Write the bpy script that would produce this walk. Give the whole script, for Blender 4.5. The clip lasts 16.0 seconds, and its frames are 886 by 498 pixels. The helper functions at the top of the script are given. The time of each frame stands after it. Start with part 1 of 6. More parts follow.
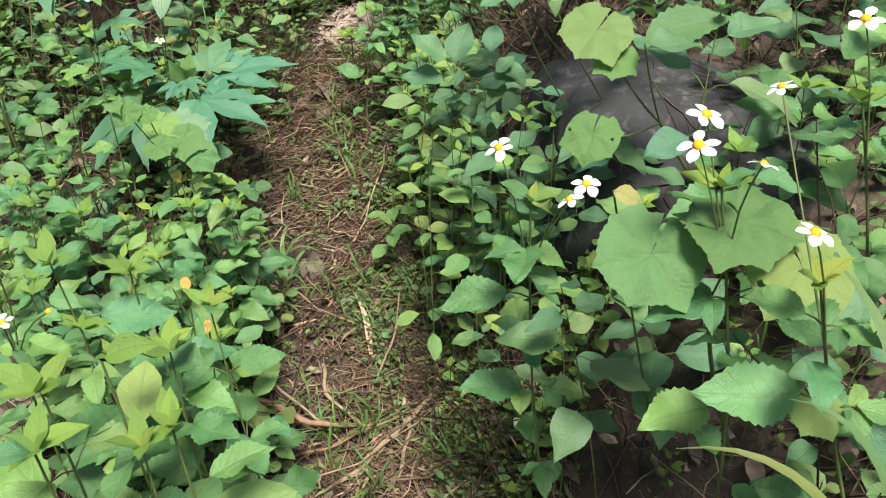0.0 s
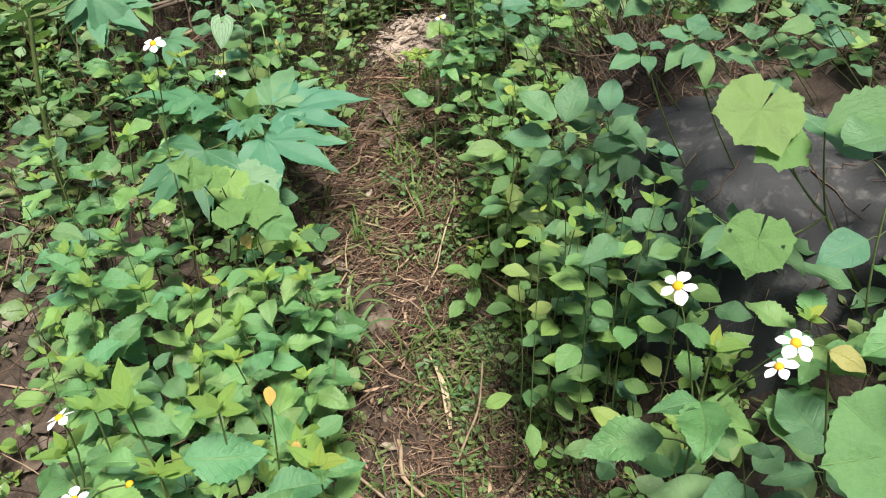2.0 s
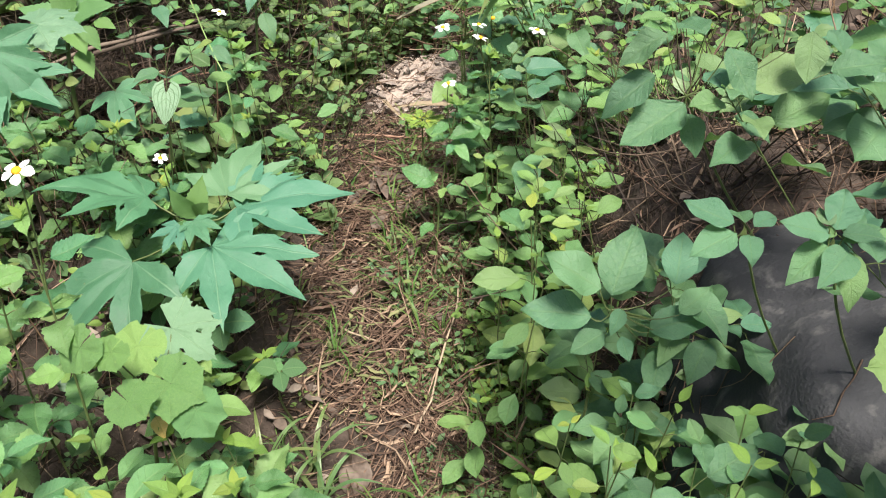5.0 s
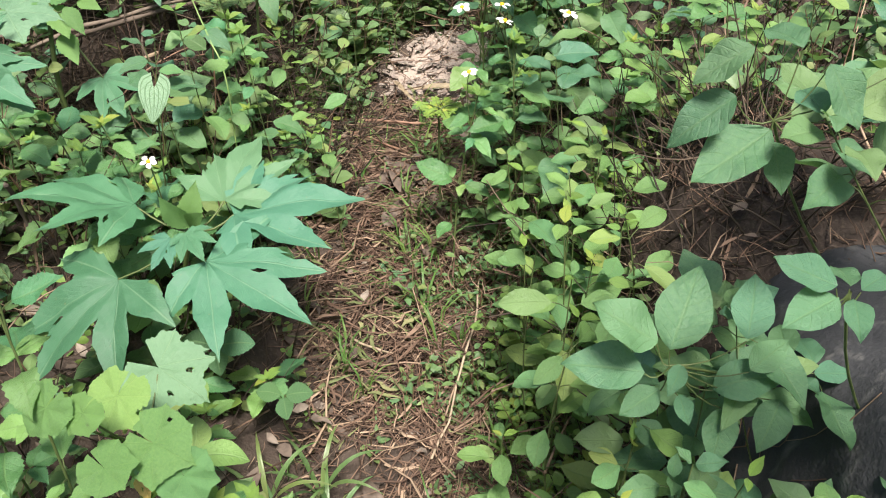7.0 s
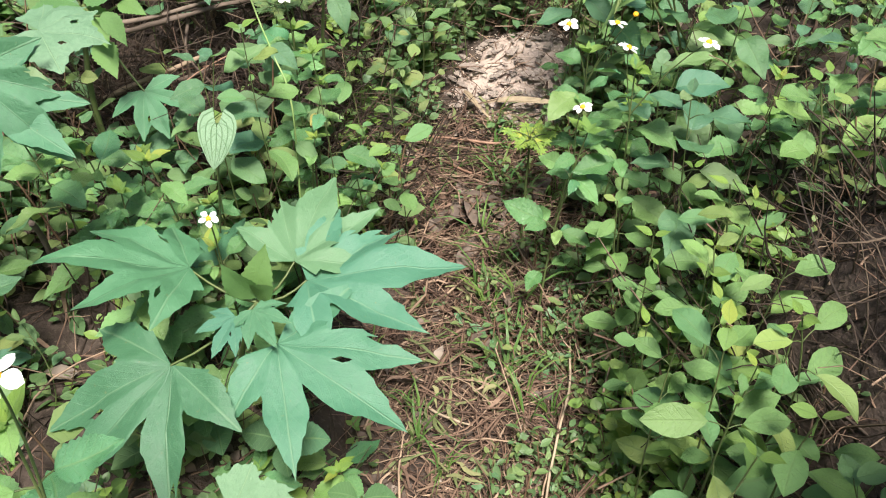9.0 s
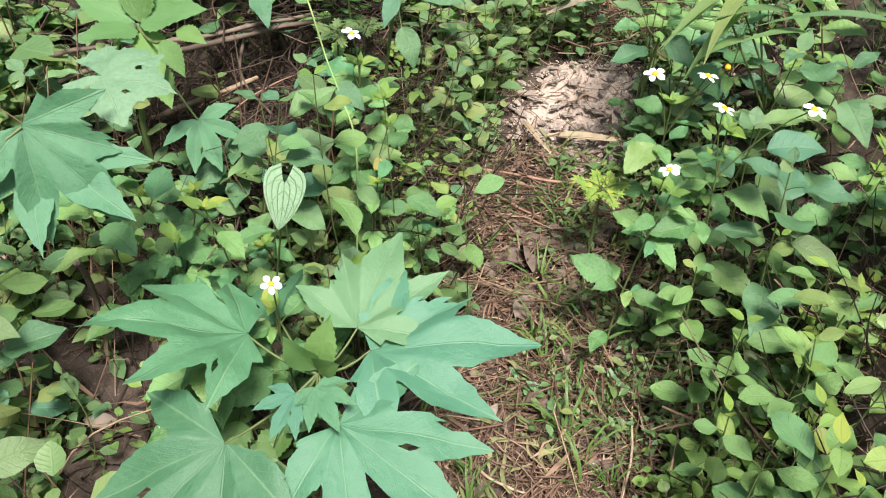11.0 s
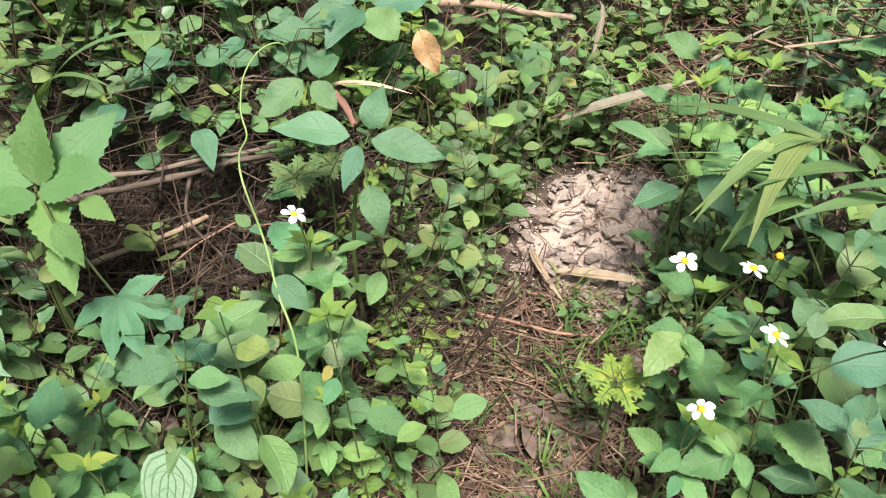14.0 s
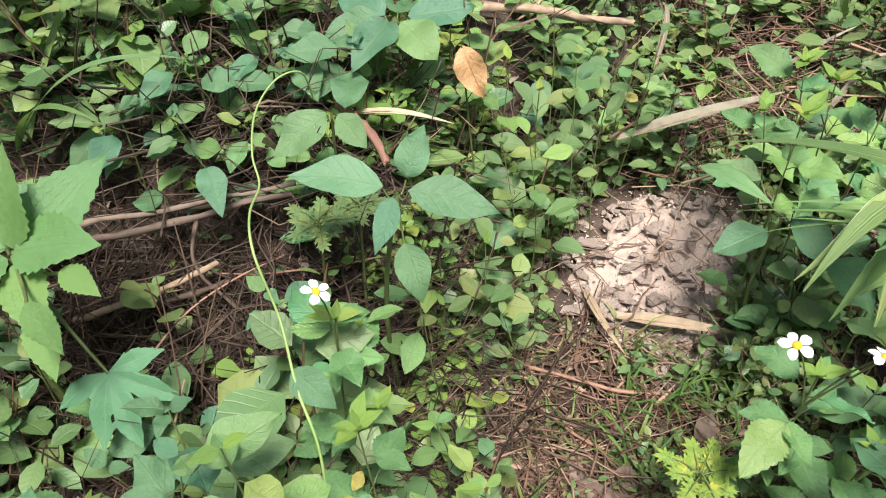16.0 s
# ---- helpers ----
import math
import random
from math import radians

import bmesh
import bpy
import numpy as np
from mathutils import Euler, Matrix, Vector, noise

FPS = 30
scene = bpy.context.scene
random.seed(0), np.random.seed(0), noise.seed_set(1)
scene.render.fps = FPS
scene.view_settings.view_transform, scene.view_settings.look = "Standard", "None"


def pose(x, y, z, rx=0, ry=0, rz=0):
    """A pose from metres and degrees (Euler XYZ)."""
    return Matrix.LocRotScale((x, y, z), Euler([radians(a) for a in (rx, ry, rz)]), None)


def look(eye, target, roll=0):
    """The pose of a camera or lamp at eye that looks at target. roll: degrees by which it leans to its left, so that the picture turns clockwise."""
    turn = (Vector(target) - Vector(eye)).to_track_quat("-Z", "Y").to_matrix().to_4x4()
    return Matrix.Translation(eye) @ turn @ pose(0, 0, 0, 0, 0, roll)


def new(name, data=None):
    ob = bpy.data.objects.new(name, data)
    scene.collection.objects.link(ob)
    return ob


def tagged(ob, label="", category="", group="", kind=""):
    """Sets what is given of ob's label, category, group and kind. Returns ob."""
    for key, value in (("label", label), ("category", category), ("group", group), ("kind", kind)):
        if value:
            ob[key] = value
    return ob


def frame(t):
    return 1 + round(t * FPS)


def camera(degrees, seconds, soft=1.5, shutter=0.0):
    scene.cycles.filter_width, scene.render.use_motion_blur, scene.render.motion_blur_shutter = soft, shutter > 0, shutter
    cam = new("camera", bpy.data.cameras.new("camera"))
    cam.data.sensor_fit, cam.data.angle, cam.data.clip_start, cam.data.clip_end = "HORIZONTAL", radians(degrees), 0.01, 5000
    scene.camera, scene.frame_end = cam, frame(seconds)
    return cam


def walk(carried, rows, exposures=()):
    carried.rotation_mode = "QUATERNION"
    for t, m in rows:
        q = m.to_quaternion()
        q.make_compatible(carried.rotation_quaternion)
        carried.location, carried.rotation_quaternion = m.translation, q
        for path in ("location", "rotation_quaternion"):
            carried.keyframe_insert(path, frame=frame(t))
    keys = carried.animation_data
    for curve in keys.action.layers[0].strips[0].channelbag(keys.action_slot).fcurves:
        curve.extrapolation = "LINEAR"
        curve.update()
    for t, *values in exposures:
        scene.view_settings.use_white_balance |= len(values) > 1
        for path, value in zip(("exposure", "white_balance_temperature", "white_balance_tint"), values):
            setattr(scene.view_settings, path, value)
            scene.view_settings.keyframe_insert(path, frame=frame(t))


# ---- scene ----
cam = camera(56.6, 16.0, soft=1.1)
METRES, EYE, TILT, LEAN, TURN = 2.3, 1.45, -32.0, 2.0, 0.0
ROWS = [
    (0.0, 0.0, 0.0, 0.0, 0.0, 0.0, -0.0),
    (0.5, -0.0269, 0.032, 0.0333, 0.48, -0.12, 0.08),
    (1.0, -0.0501, 0.0546, 0.0637, 0.66, 0.02, 0.16),
    (1.5, -0.0627, 0.0717, 0.0783, 1.24, -1.01, -0.39),
    (2.0, -0.0686, 0.0881, 0.0843, 1.46, -1.54, -1.09),
    (2.5, -0.0733, 0.1134, 0.0879, 2.29, -2.41, -1.87),
    (3.0, -0.0812, 0.1456, 0.0958, 2.79, -3.08, -2.59),
    (3.5, -0.0875, 0.1886, 0.113, 2.92, -2.88, -3.02),
    (4.0, -0.0841, 0.2224, 0.1341, 2.22, -2.2, -3.34),
    (4.5, -0.0734, 0.2627, 0.1738, 2.18, -2.11, -3.29),
    (5.0, -0.0669, 0.289, 0.2051, 2.36, -2.02, -3.36),
    (7.5, -0.0892, 0.3819, 0.245, 3.04, -5.59, -3.45),
    (8.0, -0.103, 0.4114, 0.2498, 2.83, -6.56, -3.56),
    (8.5, -0.1321, 0.4514, 0.2635, 2.81, -7.79, -4.25),
    (9.0, -0.1617, 0.4719, 0.2984, 3.62, -7.12, -5.44),
    (9.5, -0.1815, 0.4801, 0.3278, 3.81, -7.04, -6.58),
    (12.0, -0.2105, 0.5513, 0.3591, 5.75, -8.89, -8.99),
    (12.5, -0.2112, 0.5829, 0.3792, 6.29, -8.25, -9.12),
    (13.0, -0.2043, 0.6157, 0.41, 7.43, -8.24, -9.06),
    (13.5, -0.2019, 0.6457, 0.4405, 7.29, -8.38, -8.98),
    (14.0, -0.2001, 0.6608, 0.4576, 7.58, -8.52, -8.9),
    (14.5, -0.2041, 0.6743, 0.4702, 8.7, -9.28, -8.83),
    (15.0, -0.2132, 0.6948, 0.4751, 9.31, -9.94, -8.76),
    (15.5, -0.2231, 0.7231, 0.4809, 9.59, -10.24, -8.56),
    (16.0, -0.2328, 0.7506, 0.4896, 9.12, -10.28, -8.6),
]
walk(cam, [(t, pose(0, 0, EYE, TILT, LEAN, TURN) @ pose(METRES * x, METRES * y, METRES * z, 90 + pitch, roll, yaw)) for t, x, y, z, yaw, pitch, roll in ROWS], ((0.0, 0.68, 6500, 10), (3.0, 0.70, 6500, 10), (5.0, 0.84, 6400, 14), (8.0, 0.86, 6400, 14), (12.0, 0.92, 6400, 16), (16.0, 0.88, 6400, 18)))

# world, sun and sky: bright overcast with a broad soft sun
world = bpy.data.worlds.new("world")
scene.world = world
world.use_nodes = True
wn = world.node_tree
sky = wn.nodes.new("ShaderNodeTexSky")
sky.sky_type = "NISHITA"
sky.sun_disc = False
SUN_EL, SUN_AZ = radians(64), radians(162)
sky.sun_elevation, sky.sun_rotation = SUN_EL, SUN_AZ
sky.air_density, sky.dust_density, sky.ozone_density = 1.0, 3.0, 1.0
wn.links.new(sky.outputs[0], wn.nodes["Background"].inputs[0])
wn.nodes["Background"].inputs[1].default_value = 0.08
sun = new("sun", bpy.data.lights.new("sun", "SUN"))
sun.data.energy, sun.data.angle, sun.data.color = 5.4, radians(16), (1.0, 0.95, 0.86)
sdir = Vector((math.sin(SUN_AZ) * math.cos(SUN_EL), math.cos(SUN_AZ) * math.cos(SUN_EL), math.sin(SUN_EL)))
sun.matrix_world = look(sdir * 20, (0, 0, 0))

rng = random.Random(7)


# ---- materials ----
class Nodes:
    """A short way to write node trees."""

    def __init__(self, name):
        self.mat = bpy.data.materials.new(name)
        self.mat.use_nodes = True
        self.t = self.mat.node_tree
        self.t.nodes.clear()

    def add(self, kind, **sockets):
        n = self.t.nodes.new("ShaderNode" + kind)
        for k, v in sockets.items():
            self.set(n, k, v)
        return n

    def set(self, n, k, v):
        k = int(k[1:]) if k[0] == "i" and k[1:].isdigit() else k.replace("_", " ")
        if isinstance(v, bpy.types.NodeSocket):
            self.t.links.new(v, n.inputs[k])
        else:
            n.inputs[k].default_value = v

    def math(self, op, a, b=0.0, clamp=False):
        n = self.add("Math", i0=a, i1=b)
        n.operation, n.use_clamp = op, clamp
        return n.outputs[0]

    def mix(self, f, a, b):
        n = self.t.nodes.new("ShaderNodeMix")
        n.data_type = "RGBA"
        for i, v in ((0, f), (6, a), (7, b)):
            if isinstance(v, bpy.types.NodeSocket):
                self.t.links.new(v, n.inputs[i])
            else:
                n.inputs[i].default_value = (*v, 1) if isinstance(v, tuple) else v
        return n.outputs[2]

    def noise(self, scale, detail=3.0, coord=None, rough=0.55):
        n = self.add("TexNoise", Scale=scale, Detail=detail, Roughness=rough)
        if coord is not None:
            self.t.links.new(coord, n.inputs["Vector"])
        return n.outputs[0]

    def ramp(self, v, lo, hi):
        n = self.add("MapRange", i0=v, i1=lo, i2=hi)
        return n.outputs[0]

    def finish(self, color, rough, bump=None, bump_strength=0.3, bump_dist=0.004, translucent=0.0, spec=0.5, metal=0.0):
        p = self.add("BsdfPrincipled", Roughness=rough, Base_Color=color if isinstance(color, bpy.types.NodeSocket) else (*color, 1))
        p.inputs["Specular IOR Level"].default_value = spec
        p.inputs["Metallic"].default_value = metal
        out = self.add("OutputMaterial")
        shader = p.outputs[0]
        if bump is not None:
            b = self.add("Bump", Height=bump, Strength=bump_strength, Distance=bump_dist)
            self.t.links.new(b.outputs[0], p.inputs["Normal"])
        if translucent:
            tr = self.add("BsdfTranslucent")
            warm = self.mix(0.5, color, (0.22, 0.40, 0.05))
            self.t.links.new(warm, tr.inputs[0])
            m = self.add("MixShader", i0=translucent, i1=shader, i2=tr.outputs[0])
            shader = m.outputs[0]
        self.t.links.new(shader, out.inputs[0])
        return self.mat


def leaf_mat(name, dark, light, young, vein=(0.16, 0.26, 0.09), island=False, radial=0, rough=0.31, vein_mix=0.45, spots=0.35, trans=0.29, ribs=7.0, stripes=0):
    n = Nodes(name)
    uv = n.add("UVMap")
    s = n.add("SeparateXYZ", i0=uv.outputs[0])
    u, v = s.outputs[0], s.outputs[1]
    if island:
        r = n.add("NewGeometry").outputs["Random Per Island"]
    else:
        r = n.add("ObjectInfo").outputs["Random"]
    pos = n.add("TexCoord").outputs["Object"]
    side = n.math("MULTIPLY", n.math("ABSOLUTE", n.math("SUBTRACT", u, 0.5)), 2.0)
    if radial:
        ph = n.math("ABSOLUTE", n.math("SUBTRACT", n.math("FRACT", n.math("ADD", n.math("MULTIPLY", u, float(radial)), 0.5)), 0.5))
        rib = n.ramp(n.math("MULTIPLY", ph, n.math("ADD", v, 0.25)), 0.016, 0.005)
        side = ph
        lat = n.math("ABSOLUTE", n.math("SUBTRACT", n.math("FRACT", n.math("SUBTRACT", n.math("MULTIPLY", v, 8.0), n.math("MULTIPLY", side, 7.0))), 0.5))
    else:
        rib = n.ramp(side, 0.09, 0.03)
        lat = n.math("ABSOLUTE", n.math("SUBTRACT", n.math("FRACT", n.math("SUBTRACT", n.math("MULTIPLY", v, ribs), n.math("MULTIPLY", side, 1.6))), 0.5))
    if stripes:
        rib = n.ramp(n.math("ABSOLUTE", n.math("SUBTRACT", n.math("FRACT", n.math("MULTIPLY", u, float(stripes))), 0.5)), 0.14, 0.04)
    latline = n.ramp(lat, 0.09, 0.02)
    veins = n.math("MAXIMUM", rib, n.math("MULTIPLY", latline, 0.22 if radial else 0.5))
    blotch = n.noise(18.0 if not island else 9.0, 4.0, pos)
    fine = n.noise(160.0, 3.0, pos)
    base = n.mix(n.ramp(blotch, 0.3, 0.7), dark, light)
    base = n.mix(n.math("MULTIPLY", n.ramp(r, 0.55, 1.0), 0.75), base, young)
    base = n.mix(n.math("MULTIPLY", n.ramp(r, 0.30, 0.0), 0.55), base, tuple(c * 0.6 for c in dark))
    odd = n.math("FRACT", n.math("MULTIPLY", r, 37.0))
    base = n.mix(n.math("MULTIPLY", n.ramp(odd, 0.62, 0.95), 0.5), base, (dark[0] * 1.1, light[1] * 0.98, light[2] * 1.5))
    base = n.mix(n.math("MULTIPLY", n.ramp(n.math("FRACT", n.math("MULTIPLY", r, 91.0)), 0.80, 1.0), 0.6), base, (light[0] * 2.1, light[1] * 1.25, light[2] * 1.1))
    base = n.mix(n.math("MULTIPLY", n.ramp(fine, 0.4, 0.7), 0.16), base, tuple(c * 1.5 for c in light))
    base = n.mix(n.math("MULTIPLY", veins, vein_mix), base, vein)
    hole = n.noise(26.0, 2.0, n.add("VectorMath", i0=pos, i1=(3.1, 1.7, 0.4)).outputs[0])
    base = n.mix(n.math("MULTIPLY", n.ramp(hole, 0.70, 0.76), spots), base, (0.20, 0.17, 0.06))
    h = n.math("ADD", n.math("ADD", n.math("MULTIPLY", veins, -0.45), n.math("MULTIPLY", n.math("SUBTRACT", 0.5, lat), 0.0 if radial or stripes or not ribs else -0.12)), n.math("ADD", n.math("MULTIPLY", fine, 0.4), blotch))
    rgh = n.add("MapRange", i0=blotch, i1=0.2, i2=0.8, i3=rough - 0.08, i4=rough + 0.12).outputs[0]
    return n.finish(base, rgh, h, 0.7, 0.0024, trans, 0.6)


M = {}
for tag, isl in (("", False), ("_mass", True)):
    M["green" + tag] = leaf_mat("leaf_green" + tag, (0.072, 0.182, 0.066), (0.126, 0.285, 0.096), (0.26, 0.43, 0.105), island=isl)
    M["broad" + tag] = leaf_mat("leaf_broad" + tag, (0.062, 0.158, 0.076), (0.106, 0.222, 0.100), (0.18, 0.30, 0.095), island=isl, rough=0.38, vein_mix=0.24)
    M["small" + tag] = leaf_mat("leaf_small" + tag, (0.072, 0.146, 0.052), (0.128, 0.220, 0.076), (0.23, 0.31, 0.090), island=isl, rough=0.45)
M["fresh_mass"] = leaf_mat("leaf_fresh_mass", (0.11, 0.21, 0.045), (0.17, 0.29, 0.065), (0.25, 0.37, 0.07), island=True, rough=0.42)
M["fresh"] = leaf_mat("leaf_fresh", (0.098, 0.205, 0.062), (0.158, 0.295, 0.088), (0.25, 0.40, 0.09), rough=0.42)
M["ribbed"] = leaf_mat("leaf_ribbed", (0.045, 0.120, 0.045), (0.070, 0.165, 0.060), (0.085, 0.185, 0.055), vein=(0.15, 0.26, 0.10), rough=0.5, ribs=9.0, vein_mix=0.6)
M["lime_angular"] = leaf_mat("leaf_lime_angular", (0.16, 0.28, 0.06), (0.22, 0.35, 0.085), (0.22, 0.35, 0.08), vein=(0.36, 0.46, 0.16), radial=8, rough=0.5, trans=0.3, vein_mix=0.3)
M["lobed"] = leaf_mat("leaf_lobed", (0.052, 0.16, 0.075), (0.070, 0.20, 0.095), (0.070, 0.195, 0.085), vein=(0.24, 0.36, 0.20), radial=8, rough=0.55, trans=0.2, spots=0.3, vein_mix=0.26)
M["angular"] = leaf_mat("leaf_angular", (0.085, 0.190, 0.052), (0.130, 0.255, 0.070), (0.15, 0.28, 0.07), vein=(0.20, 0.34, 0.10), radial=8, rough=0.5, trans=0.3, vein_mix=0.32)
M["pale"] = leaf_mat("leaf_pale", (0.10, 0.205, 0.11), (0.15, 0.27, 0.15), (0.14, 0.26, 0.13), vein=(0.26, 0.38, 0.2), radial=8, rough=0.5, trans=0.2)
M["heart"] = leaf_mat("leaf_heart", (0.20, 0.33, 0.19), (0.26, 0.40, 0.24), (0.24, 0.38, 0.22), vein=(0.07, 0.16, 0.06), ribs=3.0, vein_mix=0.75, stripes=7)
M["young"] = leaf_mat("leaf_young", (0.14, 0.255, 0.042), (0.19, 0.32, 0.055), (0.24, 0.37, 0.055), rough=0.45)
M["lime"] = leaf_mat("leaf_lime", (0.20, 0.32, 0.045), (0.27, 0.40, 0.065), (0.27, 0.39, 0.055), rough=0.45)
M["yellow"] = leaf_mat("leaf_yellowed", (0.34, 0.30, 0.06), (0.46, 0.40, 0.12), (0.42, 0.34, 0.09), vein=(0.3, 0.3, 0.06), spots=0.8)
M["orange"] = leaf_mat("leaf_orange", (0.48, 0.24, 0.10), (0.60, 0.40, 0.20), (0.58, 0.36, 0.17), vein=(0.4, 0.2, 0.06), spots=0.8)
M["grass"] = leaf_mat("grass_blade", (0.08, 0.155, 0.045), (0.13, 0.215, 0.07), (0.18, 0.27, 0.09), ribs=0.0, rough=0.4)
M["arching"] = leaf_mat("arching_blade", (0.12, 0.23, 0.07), (0.19, 0.31, 0.10), (0.24, 0.36, 0.12), ribs=0.0, rough=0.4)
M["grass_mass"] = leaf_mat("grass_blade_mass", (0.06, 0.14, 0.025), (0.10, 0.20, 0.04), (0.17, 0.27, 0.06), ribs=0.0, rough=0.45, island=True)


def stem_mat(name, a, b, rough=0.55):
    n = Nodes(name)
    pos = n.add("TexCoord").outputs["Object"]
    f = n.noise(40.0, 4.0, pos)
    c = n.mix(n.ramp(f, 0.3, 0.7), a, b)
    return n.finish(c, rough, f, 0.3, 0.002, 0.0, 0.4)


M["stem"] = stem_mat("stem_green", (0.06, 0.09, 0.028), (0.11, 0.14, 0.045))
M["stem_brown"] = stem_mat("stem_brown", (0.09, 0.05, 0.03), (0.17, 0.11, 0.06))
M["vine"] = stem_mat("stem_vine", (0.16, 0.27, 0.08), (0.24, 0.33, 0.11))


def straw_mat(name, a, b, c, island=True):
    n = Nodes(name)
    geo = n.add("NewGeometry")
    r = geo.outputs["Random Per Island"] if island else n.add("ObjectInfo").outputs["Random"]
    pos = n.add("TexCoord").outputs["Object"]
    f = n.noise(60.0, 4.0, pos)
    col = n.mix(n.ramp(r, 0.0, 0.55), a, b)
    col = n.mix(n.ramp(r, 0.68, 1.0), col, c)
    col = n.mix(n.math("MULTIPLY", n.ramp(f, 0.45, 0.75), 0.5), col, tuple(x * 0.4 for x in a))
    return n.finish(col, 0.7, f, 0.5, 0.002, 0.0, 0.25)


M["straw"] = straw_mat("dry_straw", (0.064, 0.039, 0.028), (0.190, 0.120, 0.082), (0.39, 0.28, 0.19))
M["olive"] = straw_mat("trodden_blade", (0.085, 0.105, 0.040), (0.13, 0.155, 0.060), (0.24, 0.23, 0.11))
# twig brown taken darker, holding the shade of the hollow under the bank
M["twig"] = straw_mat("shade_darkened_twig", (0.030, 0.022, 0.017), (0.066, 0.048, 0.035), (0.15, 0.11, 0.075))
M["litter"] = straw_mat("dead_leaf", (0.075, 0.055, 0.043), (0.15, 0.115, 0.09), (0.29, 0.24, 0.19))
M["dry"] = straw_mat("withered_leaf", (0.08, 0.052, 0.03), (0.13, 0.088, 0.052), (0.20, 0.14, 0.08), island=False)
M["stick"] = straw_mat("dry_stick", (0.20, 0.145, 0.095), (0.30, 0.225, 0.15), (0.38, 0.30, 0.21), island=False)
M["sheath"] = straw_mat("pale_sheath", (0.30, 0.235, 0.15), (0.40, 0.325, 0.215), (0.48, 0.40, 0.28), island=False)
M["greyed"] = straw_mat("greyed_blade", (0.14, 0.135, 0.09), (0.20, 0.19, 0.135), (0.27, 0.25, 0.19), island=False)
M["cane"] = straw_mat("brown_cane", (0.085, 0.062, 0.046), (0.13, 0.098, 0.074), (0.18, 0.14, 0.105), island=False)
M["redstick"] = straw_mat("red_stick", (0.19, 0.10, 0.07), (0.26, 0.15, 0.10), (0.30, 0.19, 0.13), island=False)


def soil_mat():
    n = Nodes("soil")
    pos = n.add("TexCoord").outputs["Object"]
    big, mid, fine = n.noise(2.5, 4.0, pos), n.noise(22.0, 5.0, pos), n.noise(140.0, 4.0, pos)
    c = n.mix(n.ramp(mid, 0.3, 0.7), (0.030, 0.022, 0.017), (0.078, 0.058, 0.045))
    c = n.mix(n.math("MULTIPLY", n.ramp(big, 0.45, 0.7), 0.5), c, (0.085, 0.064, 0.05))
    c = n.mix(n.math("MULTIPLY", n.ramp(fine, 0.55, 0.75), 0.5), c, (0.17, 0.13, 0.10))
    h = n.math("ADD", n.math("MULTIPLY", mid, 1.0), n.math("MULTIPLY", fine, 0.5))
    return n.finish(c, 0.85, h, 0.8, 0.012, 0.0, 0.25)


def rock_mat(name, a, b, c, streak=(1, 1, 1), vary=None, rough=0.75, relief=0.008):
    n = Nodes(name)
    pos = n.add("TexCoord").outputs["Object"]
    mp = n.add("Mapping", Vector=pos, Scale=streak)
    f1, f2, f3 = n.noise(5.0, 5.0, pos), n.noise(34.0, 6.0, mp.outputs[0]), n.noise(170.0, 3.0, pos)
    col = n.mix(n.ramp(f1, 0.3, 0.7), a, b)
    col = n.mix(n.math("MULTIPLY", n.ramp(f2, 0.55, 0.72), 0.6), col, c)
    if vary:
        rnd = n.add("ObjectInfo").outputs["Random"]
        col = n.mix(n.math("MULTIPLY", n.ramp(rnd, 0.55, 1.0), 0.75), col, vary)
    h = n.math("ADD", f2, n.math("MULTIPLY", f3, 0.5))
    return n.finish(col, rough, h, 0.8, relief, 0.0, 0.25)


M["soil"] = soil_mat()
M["rock"] = rock_mat("grey_rock", (0.027, 0.028, 0.030), (0.055, 0.056, 0.058), (0.15, 0.145, 0.135), (1, 1, 0.3), rough=0.9, relief=0.006)
M["sand"] = rock_mat("pale_sandstone", (0.45, 0.365, 0.30), (0.58, 0.485, 0.41), (0.25, 0.195, 0.16), vary=(0.37, 0.30, 0.255))
M["sand_bed"] = rock_mat("sandy_bed", (0.31, 0.245, 0.20), (0.46, 0.375, 0.31), (0.13, 0.10, 0.08))


def plain_mat(name, col, col2, rough, trans=0.0):
    n = Nodes(name)
    pos = n.add("TexCoord").outputs["Object"]
    f = n.noise(120.0, 3.0, pos)
    return n.finish(n.mix(n.ramp(f, 0.3, 0.7), col, col2), rough, f, 0.3, 0.001, trans, 0.3)


M["petal"] = plain_mat("white_petal", (0.82, 0.83, 0.80), (0.74, 0.76, 0.72), 0.55)
M["disc"] = plain_mat("yellow_disc", (0.75, 0.42, 0.02), (0.62, 0.28, 0.01), 0.7)


# ---- mesh templates: vertices, quads, uv, material slot ----
def ovate(v, a=0.75, b=1.0):
    """Half width along the blade, 0..1."""
    p = v ** a
    return math.sin(math.pi * min(1.0, p)) ** b


